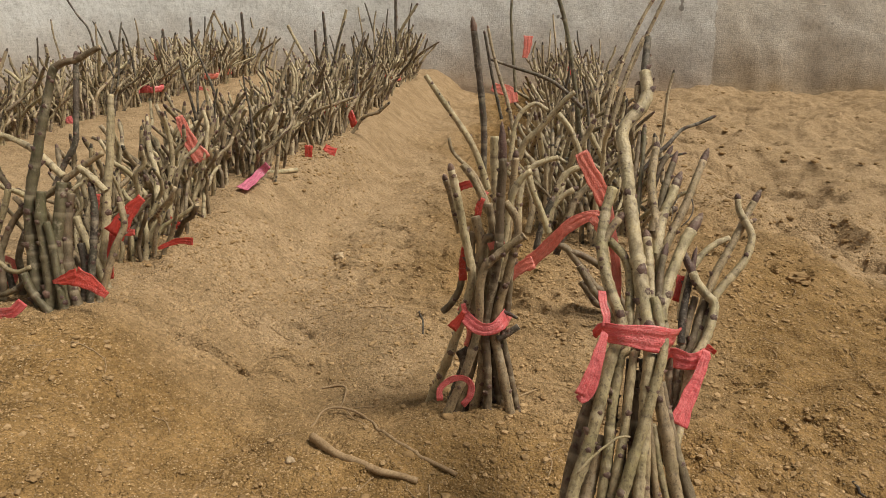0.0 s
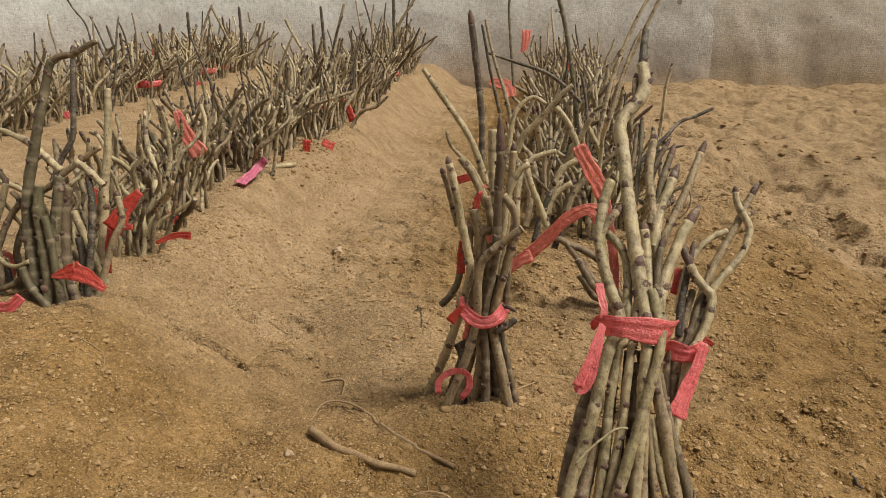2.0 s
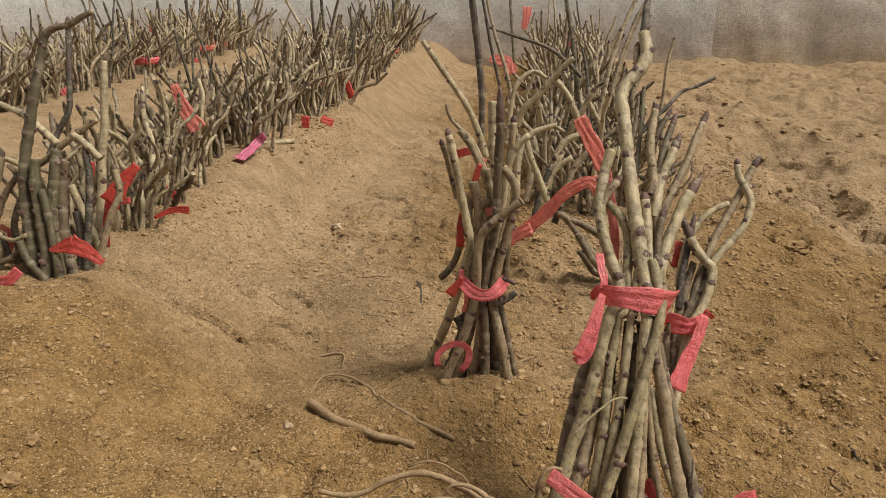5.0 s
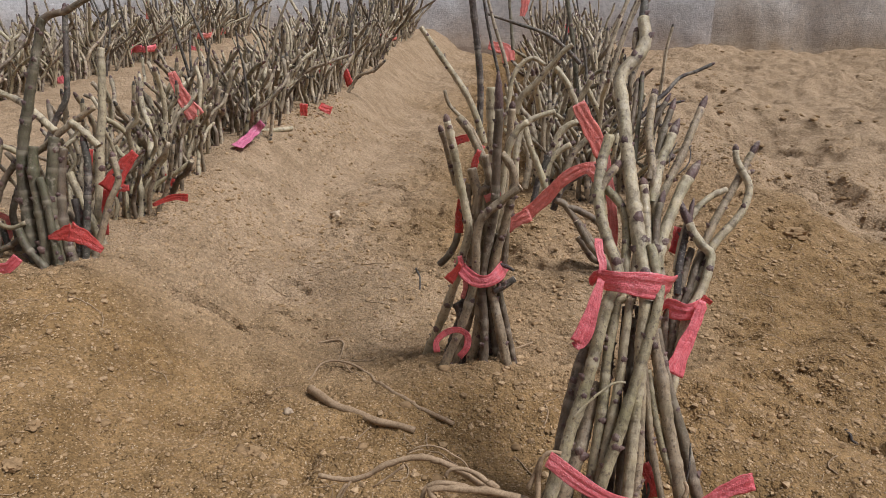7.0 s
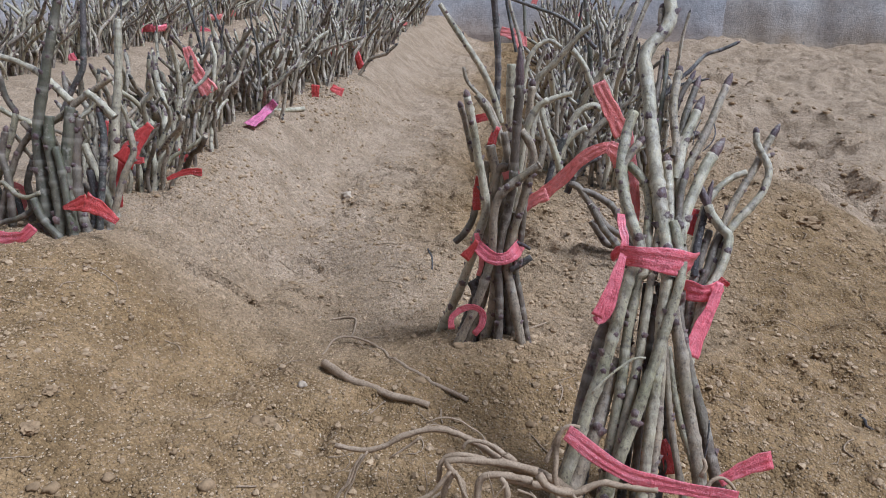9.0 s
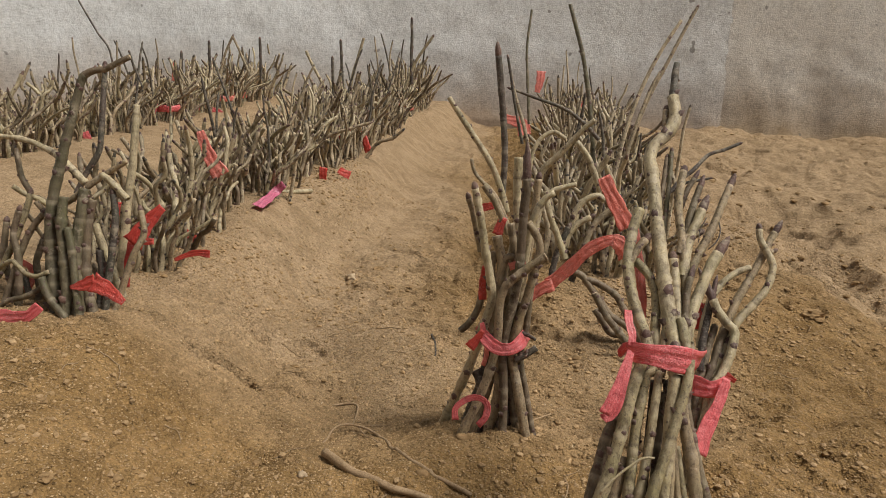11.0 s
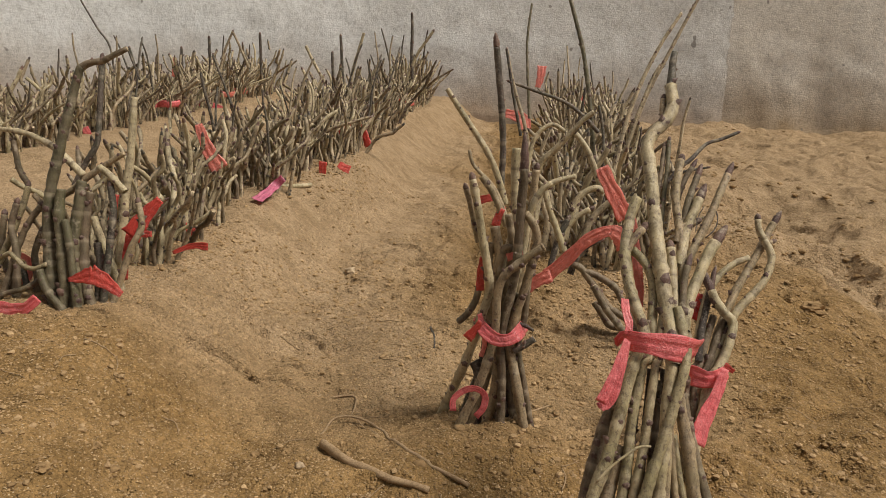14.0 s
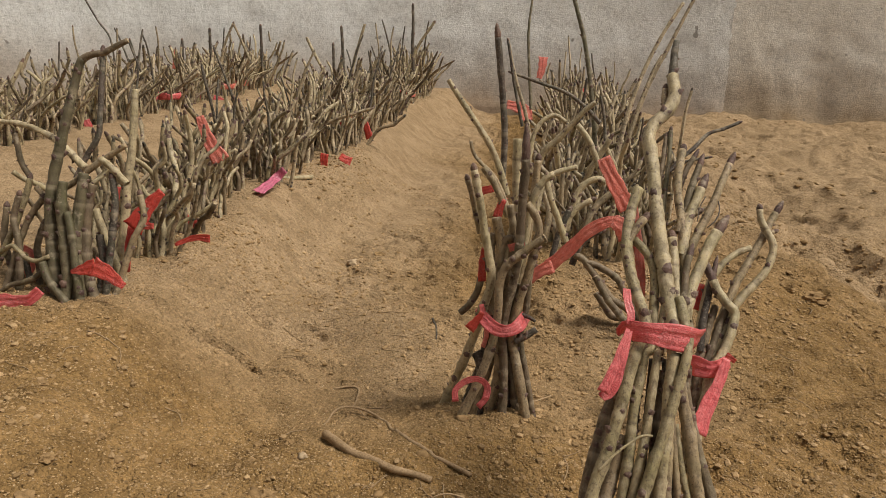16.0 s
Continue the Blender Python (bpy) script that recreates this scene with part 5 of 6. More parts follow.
hero_stem(edge_bundle, [(-0.534, 1.080, 0.068), (-0.544, 1.091, 0.103), (-0.552, 1.104, 0.147), (-0.558, 1.116, 0.187), (-0.558, 1.130, 0.232), (-0.553, 1.140, 0.266), (-0.547, 1.152, 0.307), (-0.540, 1.165, 0.349), (-0.534, 1.174, 0.381), (-0.530, 1.176, 0.388)], 0.0104, 0.0058, M_GREEN, "none")
hero_stem(edge_bundle, [(-0.532, 1.176, 0.386), (-0.519, 1.178, 0.394), (-0.501, 1.180, 0.398), (-0.483, 1.182, 0.408), (-0.468, 1.185, 0.416)], 0.0054, 0.0038, M_BROWN, "cut")
hero_stem(edge_bundle, [(-0.469, 1.188, 0.415), (-0.458, 1.182, 0.395), (-0.448, 1.177, 0.376)], 0.0015, 0.0012, M_DARK, "none")
hero_stem(edge_bundle, [(-0.561, 1.185, 0.217), (-0.548, 1.195, 0.249), (-0.533, 1.203, 0.278), (-0.533, 1.214, 0.313), (-0.535, 1.228, 0.361), (-0.537, 1.239, 0.397)], 0.0045, 0.0041, M_DARK, "bud")
hero_stem(edge_bundle, [(-0.498, 1.176, 0.086), (-0.497, 1.186, 0.120), (-0.497, 1.198, 0.160), (-0.498, 1.212, 0.208), (-0.496, 1.226, 0.253), (-0.497, 1.240, 0.301), (-0.499, 1.253, 0.343)], 0.0084, 0.0054, M_PALE, "cut")
hero_stem(edge_bundle, [(-0.667, 1.178, 0.293), (-0.630, 1.177, 0.291), (-0.602, 1.175, 0.284), (-0.577, 1.172, 0.273), (-0.555, 1.167, 0.258), (-0.531, 1.162, 0.239)], 0.0036, 0.0060, M_PALE, "cut")
hero_stem(edge_bundle, [(-0.654, 1.192, 0.274), (-0.641, 1.181, 0.236), (-0.625, 1.175, 0.216)], 0.0037, 0.0049, M_BROWN, "cut")
hero_stem(edge_bundle, [(-0.639, 1.113, 0.111), (-0.628, 1.121, 0.138), (-0.617, 1.131, 0.170), (-0.608, 1.140, 0.201), (-0.605, 1.146, 0.221)], 0.0056, 0.0044, M_OLIVE, "bud")
hero_stem(edge_bundle, [(-0.614, 1.109, 0.114), (-0.607, 1.119, 0.145), (-0.596, 1.127, 0.173), (-0.579, 1.134, 0.198)], 0.0051, 0.0047, M_BROWN, "bud")
hero_stem(edge_bundle, [(-0.599, 1.087, 0.058), (-0.601, 1.098, 0.094), (-0.608, 1.112, 0.139), (-0.618, 1.121, 0.168), (-0.613, 1.130, 0.199)], 0.0059, 0.0047, M_BROWN, "bud")
hero_stem(edge_bundle, [(-0.625, 1.105, 0.051), (-0.625, 1.116, 0.086), (-0.642, 1.129, 0.131), (-0.643, 1.143, 0.177)], 0.0056, 0.0048, M_BROWN, "bud")
hero_stem(edge_bundle, [(-0.610, 1.091, 0.135), (-0.595, 1.090, 0.134), (-0.581, 1.087, 0.124), (-0.564, 1.086, 0.122), (-0.548, 1.089, 0.129)], 0.0035, 0.0035, M_OLIVE, "cut")
hero_stem(edge_bundle, [(-0.607, 1.081, 0.083), (-0.583, 1.083, 0.091), (-0.567, 1.086, 0.100), (-0.554, 1.090, 0.112)], 0.0039, 0.0042, M_BROWN, "none")
hero_stem(edge_bundle, [(-0.521, 1.076, 0.073), (-0.522, 1.086, 0.106), (-0.530, 1.099, 0.150), (-0.539, 1.111, 0.190), (-0.540, 1.122, 0.227)], 0.0092, 0.0069, M_GREEN, "cut")
hero_stem(edge_bundle, [(-0.508, 1.086, 0.075), (-0.517, 1.100, 0.119), (-0.521, 1.113, 0.163), (-0.518, 1.124, 0.201), (-0.517, 1.135, 0.238)], 0.0108, 0.0074, M_GREEN, "cut")
hero_stem(edge_bundle, [(-0.493, 1.095, 0.077), (-0.505, 1.105, 0.110), (-0.510, 1.116, 0.147), (-0.512, 1.130, 0.192), (-0.508, 1.139, 0.222)], 0.0086, 0.0066, M_BROWN, "cut")
hero_stem(edge_bundle, [(-0.496, 1.168, 0.092), (-0.512, 1.176, 0.121), (-0.527, 1.184, 0.148), (-0.539, 1.191, 0.171)], 0.0066, 0.0062, M_PALE, "cut")
hero_stem(edge_bundle, [(-0.492, 1.132, 0.090), (-0.506, 1.139, 0.114), (-0.522, 1.144, 0.130), (-0.538, 1.148, 0.142)], 0.0068, 0.0061, M_TAN, "cut")
hero_stem(edge_bundle, [(-0.478, 1.118, 0.125), (-0.477, 1.129, 0.163), (-0.477, 1.140, 0.201), (-0.484, 1.149, 0.230)], 0.0055, 0.0051, M_DARK, "bud")
hero_stem(edge_bundle, [(-0.510, 1.087, 0.131), (-0.519, 1.098, 0.167), (-0.527, 1.105, 0.189)], 0.0061, 0.0054, M_GREEN, "cut")
hero_stem(edge_bundle, [(-0.491, 1.115, 0.083), (-0.493, 1.126, 0.121), (-0.501, 1.135, 0.151)], 0.0071, 0.0056, M_DARK, "none")
hero_stem(edge_bundle, [(-0.463, 1.120, 0.101), (-0.451, 1.134, 0.148), (-0.439, 1.144, 0.179), (-0.447, 1.153, 0.209)], 0.0055, 0.0047, M_TAN, "bud")
hero_stem(edge_bundle, [(-0.462, 1.147, 0.225), (-0.485, 1.153, 0.244), (-0.503, 1.156, 0.255)], 0.0051, 0.0051, M_PALE, "cut")
hero_stem(edge_bundle, [(-0.529, 1.160, 0.234), (-0.508, 1.165, 0.250), (-0.490, 1.169, 0.263), (-0.474, 1.172, 0.274)], 0.0052, 0.0040, M_TAN, "cut")
hero_stem(edge_bundle, [(-0.547, 1.134, 0.214), (-0.533, 1.137, 0.224), (-0.523, 1.141, 0.235)], 0.0043, 0.0047, M_TAN, "none")
hero_stem(edge_bundle, [(-0.595, 1.143, 0.210), (-0.581, 1.139, 0.198), (-0.569, 1.136, 0.185)], 0.0040, 0.0040, M_TAN, "none")
hero_stem(edge_bundle, [(-0.519, 1.069, 0.076), (-0.533, 1.073, 0.089), (-0.546, 1.077, 0.103), (-0.555, 1.083, 0.122)], 0.0061, 0.0054, M_GREEN, "none")
hero_stem(edge_bundle, [(-0.586, 1.106, 0.053), (-0.584, 1.117, 0.090), (-0.592, 1.128, 0.127), (-0.585, 1.138, 0.159)], 0.0056, 0.0048, M_BROWN, "bud")
hero_stem(edge_bundle, [(-0.602, 1.114, 0.048), (-0.606, 1.124, 0.081), (-0.618, 1.133, 0.111)], 0.0053, 0.0049, M_DARK, "none")
hero_ribbon(edge_bundle, [(-0.510, 1.075, 0.115), (-0.494, 1.076, 0.119), (-0.475, 1.077, 0.124)], (0.0045, 0.0257), M_RED, 0.10, "ribbon_tail")
hero_ribbon(edge_bundle, [(-0.470, 1.063, 0.131), (-0.448, 1.061, 0.123), (-0.425, 1.057, 0.109)], (0.0268, 0.0089), M_RED, -0.20, "ribbon_tail")
hero_ribbon(edge_bundle, [(-0.430, 1.183, 0.209), (-0.445, 1.178, 0.192), (-0.458, 1.172, 0.173), (-0.470, 1.167, 0.155)], (0.0130, 0.0309), M_RED, 0.00, "ribbon_tail")
hero_ribbon(edge_bundle, [(-0.476, 1.181, 0.153), (-0.481, 1.171, 0.121), (-0.478, 1.162, 0.089)], (0.0148, 0.0066), M_RED, 0.20, "ribbon_tail")
hero_ribbon(edge_bundle, [(-0.457, 1.159, 0.164), (-0.443, 1.159, 0.163), (-0.433, 1.159, 0.164)], (0.0129, 0.0080), M_RED, 0.00, "ribbon_tail")
hero_ribbon(edge_bundle, [(-0.581, 1.026, 0.085), (-0.559, 1.026, 0.086), (-0.540, 1.027, 0.089), (-0.525, 1.031, 0.103)], (0.0191, 0.0131), M_PINK, 0.30, "ribbon_tie")
hero_ribbon(edge_bundle, [(-0.620, 1.136, 0.121), (-0.606, 1.134, 0.114), (-0.604, 1.128, 0.094), (-0.615, 1.126, 0.085)], (0.0081, 0.0113), M_CORAL, 0.30, "ribbon_tail")
hero_ribbon(edge_bundle, [(-0.491, 1.174, 0.213), (-0.492, 1.168, 0.195), (-0.495, 1.163, 0.177)], (0.0081, 0.0097), M_RED, 0.00, "ribbon_tail")
hero_ribbon(edge_bundle, [(-0.489, 1.376, 0.119), (-0.477, 1.373, 0.109), (-0.462, 1.371, 0.105)], (0.0097, 0.0156), M_RED, 0.20, "ribbon_tail")
hero_ribbon(edge_bundle, [(-0.449, 1.252, 0.107), (-0.432, 1.255, 0.115), (-0.414, 1.256, 0.121), (-0.393, 1.256, 0.121)], (0.0053, 0.0123), M_RED, 0.20, "ribbon_tail")
wall_bundle = hero_thing("seedling_bundle", -1.606, 3.105, "bundle of thin seedling rods reaching up the cloth wall", "seedling bundle", "bundles beside the path")
hero_stem(wall_bundle, [(-1.582, 3.094, 0.049), (-1.602, 3.115, 0.295), (-1.663, 3.124, 0.389), (-1.738, 3.134, 0.503)], 0.0048, 0.0035, M_DARK, "none")
hero_stem(wall_bundle, [(-1.716, 3.094, 0.061), (-1.742, 3.108, 0.218), (-1.761, 3.115, 0.294), (-1.767, 3.120, 0.353)], 0.0048, 0.0035, M_BARK, "bud")
hero_stem(wall_bundle, [(-1.563, 3.202, 0.134), (-1.556, 3.209, 0.227), (-1.580, 3.217, 0.312)], 0.0061, 0.0048, M_DARK, "bud")
hero_stem(wall_bundle, [(-0.418, 3.417, 0.255), (-0.427, 3.425, 0.348), (-0.430, 3.433, 0.441), (-0.436, 3.440, 0.519)], 0.0075, 0.0061, M_DARK, "bud")
hero_stem(wall_bundle, [(-0.448, 3.414, 0.228), (-0.407, 3.425, 0.349), (-0.342, 3.435, 0.456)], 0.0075, 0.0061, M_PALE, "bud")
hero_stem(wall_bundle, [(-0.643, 3.113, 0.211), (-0.652, 3.120, 0.297), (-0.657, 3.126, 0.361), (-0.663, 3.131, 0.416)], 0.0069, 0.0057, M_DARK, "bud")
hero_stem(wall_bundle, [(-0.625, 2.909, 0.165), (-0.634, 2.918, 0.266), (-0.641, 2.927, 0.358)], 0.0064, 0.0053, M_DARK, "bud")
hero_stem(wall_bundle, [(-0.626, 3.107, 0.147), (-0.610, 3.118, 0.278), (-0.592, 3.125, 0.356), (-0.572, 3.133, 0.435)], 0.0081, 0.0056, M_PALE, "none")
hero_stem(wall_bundle, [(-0.600, 2.812, 0.195), (-0.645, 2.819, 0.271), (-0.685, 2.824, 0.335), (-0.711, 2.828, 0.382)], 0.0062, 0.0051, M_PALE, "none")
hero_stem(wall_bundle, [(-1.398, 3.306, 0.187), (-1.399, 3.312, 0.258), (-1.402, 3.319, 0.319)], 0.0062, 0.0062, M_DARK, "bud")
hero_stem(wall_bundle, [(-1.270, 3.311, 0.220), (-1.276, 3.317, 0.290), (-1.280, 3.323, 0.369)], 0.0062, 0.0062, M_DARK, "bud")
hero_stem(wall_bundle, [(-1.049, 3.312, 0.237), (-1.054, 3.321, 0.329), (-1.059, 3.327, 0.398)], 0.0062, 0.0061, M_DARK, "bud")
hero_stem(wall_bundle, [(-1.237, 3.308, 0.200), (-1.212, 3.319, 0.318), (-1.177, 3.326, 0.403)], 0.0062, 0.0049, M_BARK, "bud")
hero_stem(wall_bundle, [(-1.102, 3.314, 0.256), (-1.141, 3.321, 0.335), (-1.175, 3.326, 0.399)], 0.0062, 0.0049, M_BARK, "bud")
root_mass = hero_thing("root_tangle", 0.151, 0.709, "tangle of bare brown roots spread on the soil", "roots", "")
hero_root(root_mass, [(-0.056, 0.735, 0.042), (-0.043, 0.734, 0.041), (-0.027, 0.734, 0.041), (-0.011, 0.736, 0.046), (0.003, 0.739, 0.054), (0.018, 0.741, 0.060), (0.033, 0.742, 0.064), (0.049, 0.742, 0.063), (0.062, 0.741, 0.059), (0.075, 0.739, 0.055), (0.090, 0.737, 0.047), (0.103, 0.735, 0.043)], 0.0023, 0.0035, M_ROOT)
hero_root(root_mass, [(0.021, 0.737, 0.059), (0.012, 0.734, 0.051), (0.002, 0.731, 0.044), (-0.005, 0.729, 0.038)], 0.0013, 0.0008, M_ROOT)
hero_root(root_mass, [(0.059, 0.730, 0.056), (0.061, 0.731, 0.061), (0.069, 0.732, 0.064), (0.082, 0.732, 0.062), (0.095, 0.729, 0.055), (0.106, 0.727, 0.049)], 0.0015, 0.0030, M_ROOT)
hero_root(root_mass, [(0.040, 0.710, 0.034), (0.041, 0.716, 0.051), (0.049, 0.718, 0.058), (0.063, 0.719, 0.060), (0.081, 0.718, 0.057), (0.098, 0.717, 0.054), (0.116, 0.716, 0.050)], 0.0020, 0.0032, M_ROOT)
hero_root(root_mass, [(0.068, 0.697, 0.021), (0.061, 0.704, 0.039), (0.050, 0.707, 0.050), (0.047, 0.709, 0.055), (0.057, 0.710, 0.057), (0.076, 0.710, 0.058), (0.100, 0.710, 0.057), (0.124, 0.709, 0.053)], 0.0024, 0.0036, M_ROOT)
hero_root(root_mass, [(0.080, 0.691, 0.021), (0.076, 0.697, 0.037), (0.077, 0.701, 0.049), (0.086, 0.703, 0.054), (0.101, 0.703, 0.054), (0.119, 0.702, 0.052)], 0.0031, 0.0036, M_ROOT)
hero_root(root_mass, [(0.099, 0.686, 0.029), (0.099, 0.692, 0.045), (0.096, 0.695, 0.054), (0.092, 0.696, 0.058)], 0.0036, 0.0021, M_ROOT)
hero_root(root_mass, [(0.096, 0.705, 0.050), (0.116, 0.704, 0.047), (0.135, 0.704, 0.045), (0.154, 0.703, 0.042)], 0.0036, 0.0036, M_ROOT)
hero_root(root_mass, [(0.103, 0.719, 0.048), (0.125, 0.718, 0.047), (0.148, 0.715, 0.038), (0.161, 0.712, 0.029)], 0.0042, 0.0046, M_ROOT)
hero_root(root_mass, [(0.046, 0.705, 0.007), (0.046, 0.710, 0.023), (0.050, 0.715, 0.038)], 0.0027, 0.0030, M_ROOT)
hero_root(root_mass, [(-0.011, 0.694, 0.011), (0.006, 0.696, 0.016), (0.025, 0.698, 0.023), (0.039, 0.701, 0.032), (0.052, 0.707, 0.049)], 0.0017, 0.0022, M_ROOT)
hero_root(root_mass, [(0.012, 0.689, 0.015), (0.026, 0.692, 0.024), (0.038, 0.692, 0.022), (0.044, 0.689, 0.015)], 0.0015, 0.0015, M_ROOT)
hero_root(root_mass, [(-0.043, 0.702, -0.001), (-0.047, 0.706, 0.011), (-0.038, 0.710, 0.023), (-0.034, 0.715, 0.037), (-0.028, 0.719, 0.048)], 0.0015, 0.0012, M_ROOT)
hero_root(root_mass, [(-0.035, 0.702, -0.001), (-0.041, 0.706, 0.010), (-0.035, 0.710, 0.022), (-0.032, 0.714, 0.035), (-0.024, 0.719, 0.050)], 0.0010, 0.0010, M_ROOT)
hero_root(root_mass, [(-0.059, 0.720, 0.040), (-0.046, 0.721, 0.042), (-0.037, 0.722, 0.047)], 0.0005, 0.0005, M_ROOT)
hero_root(root_mass, [(-0.055, 0.715, 0.027), (-0.042, 0.717, 0.032), (-0.040, 0.720, 0.040), (-0.047, 0.722, 0.045)], 0.0005, 0.0005, M_ROOT)
hero_root(root_mass, [(0.056, 0.700, 0.053), (0.062, 0.697, 0.042), (0.068, 0.693, 0.031), (0.072, 0.689, 0.020)], 0.0014, 0.0012, M_ROOT)
hero_root(root_mass, [(0.082, 0.699, 0.059), (0.086, 0.696, 0.050), (0.091, 0.690, 0.035)], 0.0007, 0.0006, M_ROOT)
hero_root(root_mass, [(0.099, 0.690, 0.057), (0.093, 0.687, 0.048), (0.089, 0.683, 0.037)], 0.0007, 0.0005, M_ROOT)
hero_root(root_mass, [(0.108, 0.692, 0.050), (0.121, 0.690, 0.047), (0.130, 0.688, 0.040), (0.138, 0.686, 0.034)], 0.0012, 0.0007, M_ROOT)
hero_root(root_mass, [(0.118, 0.691, 0.050), (0.126, 0.689, 0.043), (0.133, 0.686, 0.036)], 0.0006, 0.0005, M_ROOT)
hero_root(root_mass, [(0.024, 0.744, 0.069), (0.038, 0.746, 0.075), (0.053, 0.746, 0.074), (0.064, 0.744, 0.069), (0.074, 0.742, 0.064), (0.079, 0.739, 0.053)], 0.0008, 0.0008, M_ROOT)
hero_root(root_mass, [(0.151, 0.681, 0.060), (0.158, 0.678, 0.053), (0.162, 0.676, 0.046)], 0.0014, 0.0011, M_ROOT)
hero_root(root_mass, [(0.026, 0.716, 0.046), (0.030, 0.711, 0.032), (0.030, 0.706, 0.017)], 0.0005, 0.0004, M_ROOT)
hero_root(root_mass, [(0.091, 0.718, 0.052), (0.093, 0.721, 0.059), (0.098, 0.722, 0.064)], 0.0007, 0.0005, M_ROOT)
hero_root(root_mass, [(-0.003, 0.717, 0.042), (-0.004, 0.712, 0.028), (0.001, 0.708, 0.018)], 0.0004, 0.0004, M_ROOT)

# single ribbons and cut sticks on the bed
loose_ribbon("magenta plastic ribbon lying on the ridge", [(-0.466, 1.667, 0.100), (-0.463, 1.716, 0.104), (-0.461, 1.771, 0.111), (-0.444, 1.774, 0.129)], (0.0245, 0.0181), M_MAGENTA, 0.20)
loose_ribbon("coral plastic ribbon hanging in the stems", [(-0.513, 1.500, 0.274), (-0.504, 1.500, 0.249), (-0.492, 1.500, 0.222), (-0.473, 1.500, 0.194)], (0.0140, 0.0330), M_CORAL, 0.20)
loose_ribbon("red plastic ribbon sticking out of the row", [(-0.449, 3.359, 0.170), (-0.460, 3.356, 0.127), (-0.472, 3.351, 0.078)], (0.0370, 0.0348), M_RED, 0.20)
loose_ribbon("pink plastic ribbon lying before the back row", [(-1.320, 3.247, 0.070), (-1.277, 3.249, 0.101), (-1.227, 3.249, 0.091), (-1.187, 3.248, 0.075)], (0.0297, 0.0295), M_PINK, 0.30)
loose_ribbon("pink plastic ribbon lying before the back row", [(-1.396, 3.198, 0.088), (-1.364, 3.197, 0.081), (-1.334, 3.198, 0.078)], (0.0268, 0.0243), M_PINK, 0.30)
loose_ribbon("pink plastic ribbon among the back row stems", [(-1.297, 2.401, 0.101), (-1.284, 2.399, 0.070), (-1.295, 2.395, 0.030)], (0.0256, 0.0184), M_PINK, 0.50)
loose_ribbon("pink plastic ribbon among the back row stems", [(-1.320, 2.346, 0.043), (-1.291, 2.347, 0.049), (-1.266, 2.345, 0.026)], (0.0217, 0.0180), M_PINK, 0.50)
loose_ribbon("red plastic ribbon among the back row stems", [(-1.326, 2.597, 0.056), (-1.293, 2.597, 0.062), (-1.269, 2.598, 0.072)], (0.0199, 0.0238), M_RED, 0.40)
loose_ribbon("coral ribbon caught high in the stems", [(-1.431, 3.315, 0.280), (-1.434, 3.311, 0.240), (-1.436, 3.307, 0.200)], (0.0124, 0.0200), M_CORAL, 0.20)
loose_ribbon("red plastic ribbon end at the ridge edge", [(-0.439, 2.088, 0.114), (-0.440, 2.086, 0.096), (-0.439, 2.085, 0.076)], (0.0214, 0.0184), M_RED, 0.20)
loose_ribbon("red plastic ribbon end at the ridge edge", [(-0.407, 2.127, 0.104), (-0.392, 2.126, 0.096), (-0.376, 2.126, 0.091)], (0.0187, 0.0218), M_RED, 0.20)
loose_ribbon("red plastic ribbon among stems of the row", [(-0.589, 1.579, 0.161), (-0.575, 1.578, 0.160), (-0.576, 1.574, 0.139)], (0.0138, 0.0092), M_RED, 0.20)
ground_stick("cut_stick", "short pale cut stick lying on the ridge", "stick", [(-0.486, 1.872), (-0.456, 1.898), (-0.429, 1.937)], 0.0062, 0.0057, M_PALE)
ground_stick("fallen_stick", "thick bare stick half sunk in the sand", "stick", [(-0.122, 0.948), (-0.085, 0.907), (-0.055, 0.890), (-0.028, 0.877), (-0.003, 0.873), (0.016, 0.868)], 0.0054, 0.0036, M_ROOT)
ground_stick("dry_root", "long thin pale root lying on the sand", "root", [(-0.135, 0.983), (-0.130, 1.027), (-0.108, 1.036), (-0.076, 1.014), (-0.037, 0.955), (-0.004, 0.922), (0.029, 0.903), (0.055, 0.888)], 0.0012, 0.0026, M_ROOT)
ground_stick("dry_root", "thin curled rootlet on the sand", "root", [(-0.158, 1.119), (-0.137, 1.130), (-0.121, 1.121), (-0.115, 1.059)], 0.0015, 0.0011, M_ROOT)
ground_stick("dry_root", "fine pale rootlet on the sand", "root", [(-0.062, 0.975), (-0.091, 1.016), (-0.105, 1.040)], 0.0011, 0.0007, M_ROOT)
ground_stick("dry_root", "thin stringy root on the sand", "root", [(-0.040, 0.780), (-0.045, 0.761), (-0.046, 0.740), (-0.051, 0.723), (-0.049, 0.696)], 0.0014, 0.0008, M_ROOT)
ground_stick("dry_root", "hair-thin root on the sand", "root", [(0.011, 0.836), (0.028, 0.847), (0.047, 0.843), (0.066, 0.832), (0.076, 0.815)], 0.0009, 0.0006, M_ROOT)
ground_stick("dry_root", "pale root running out of the root mass", "root", [(-0.014, 0.701), (0.006, 0.707), (0.025, 0.720), (0.037, 0.737), (0.049, 0.752)], 0.0018, 0.0014, M_ROOT)
ground_stick("dry_twig", "short dark twig on the sand", "twig", [(-0.050, 1.377), (-0.038, 1.332), (-0.032, 1.284)], 0.0020, 0.0014, M_DARK)
ground_stick("dry_twig", "short dark twig on the sand", "twig", [(0.511, 0.976), (0.513, 0.961), (0.520, 0.953)], 0.0024, 0.0013, M_DARK)
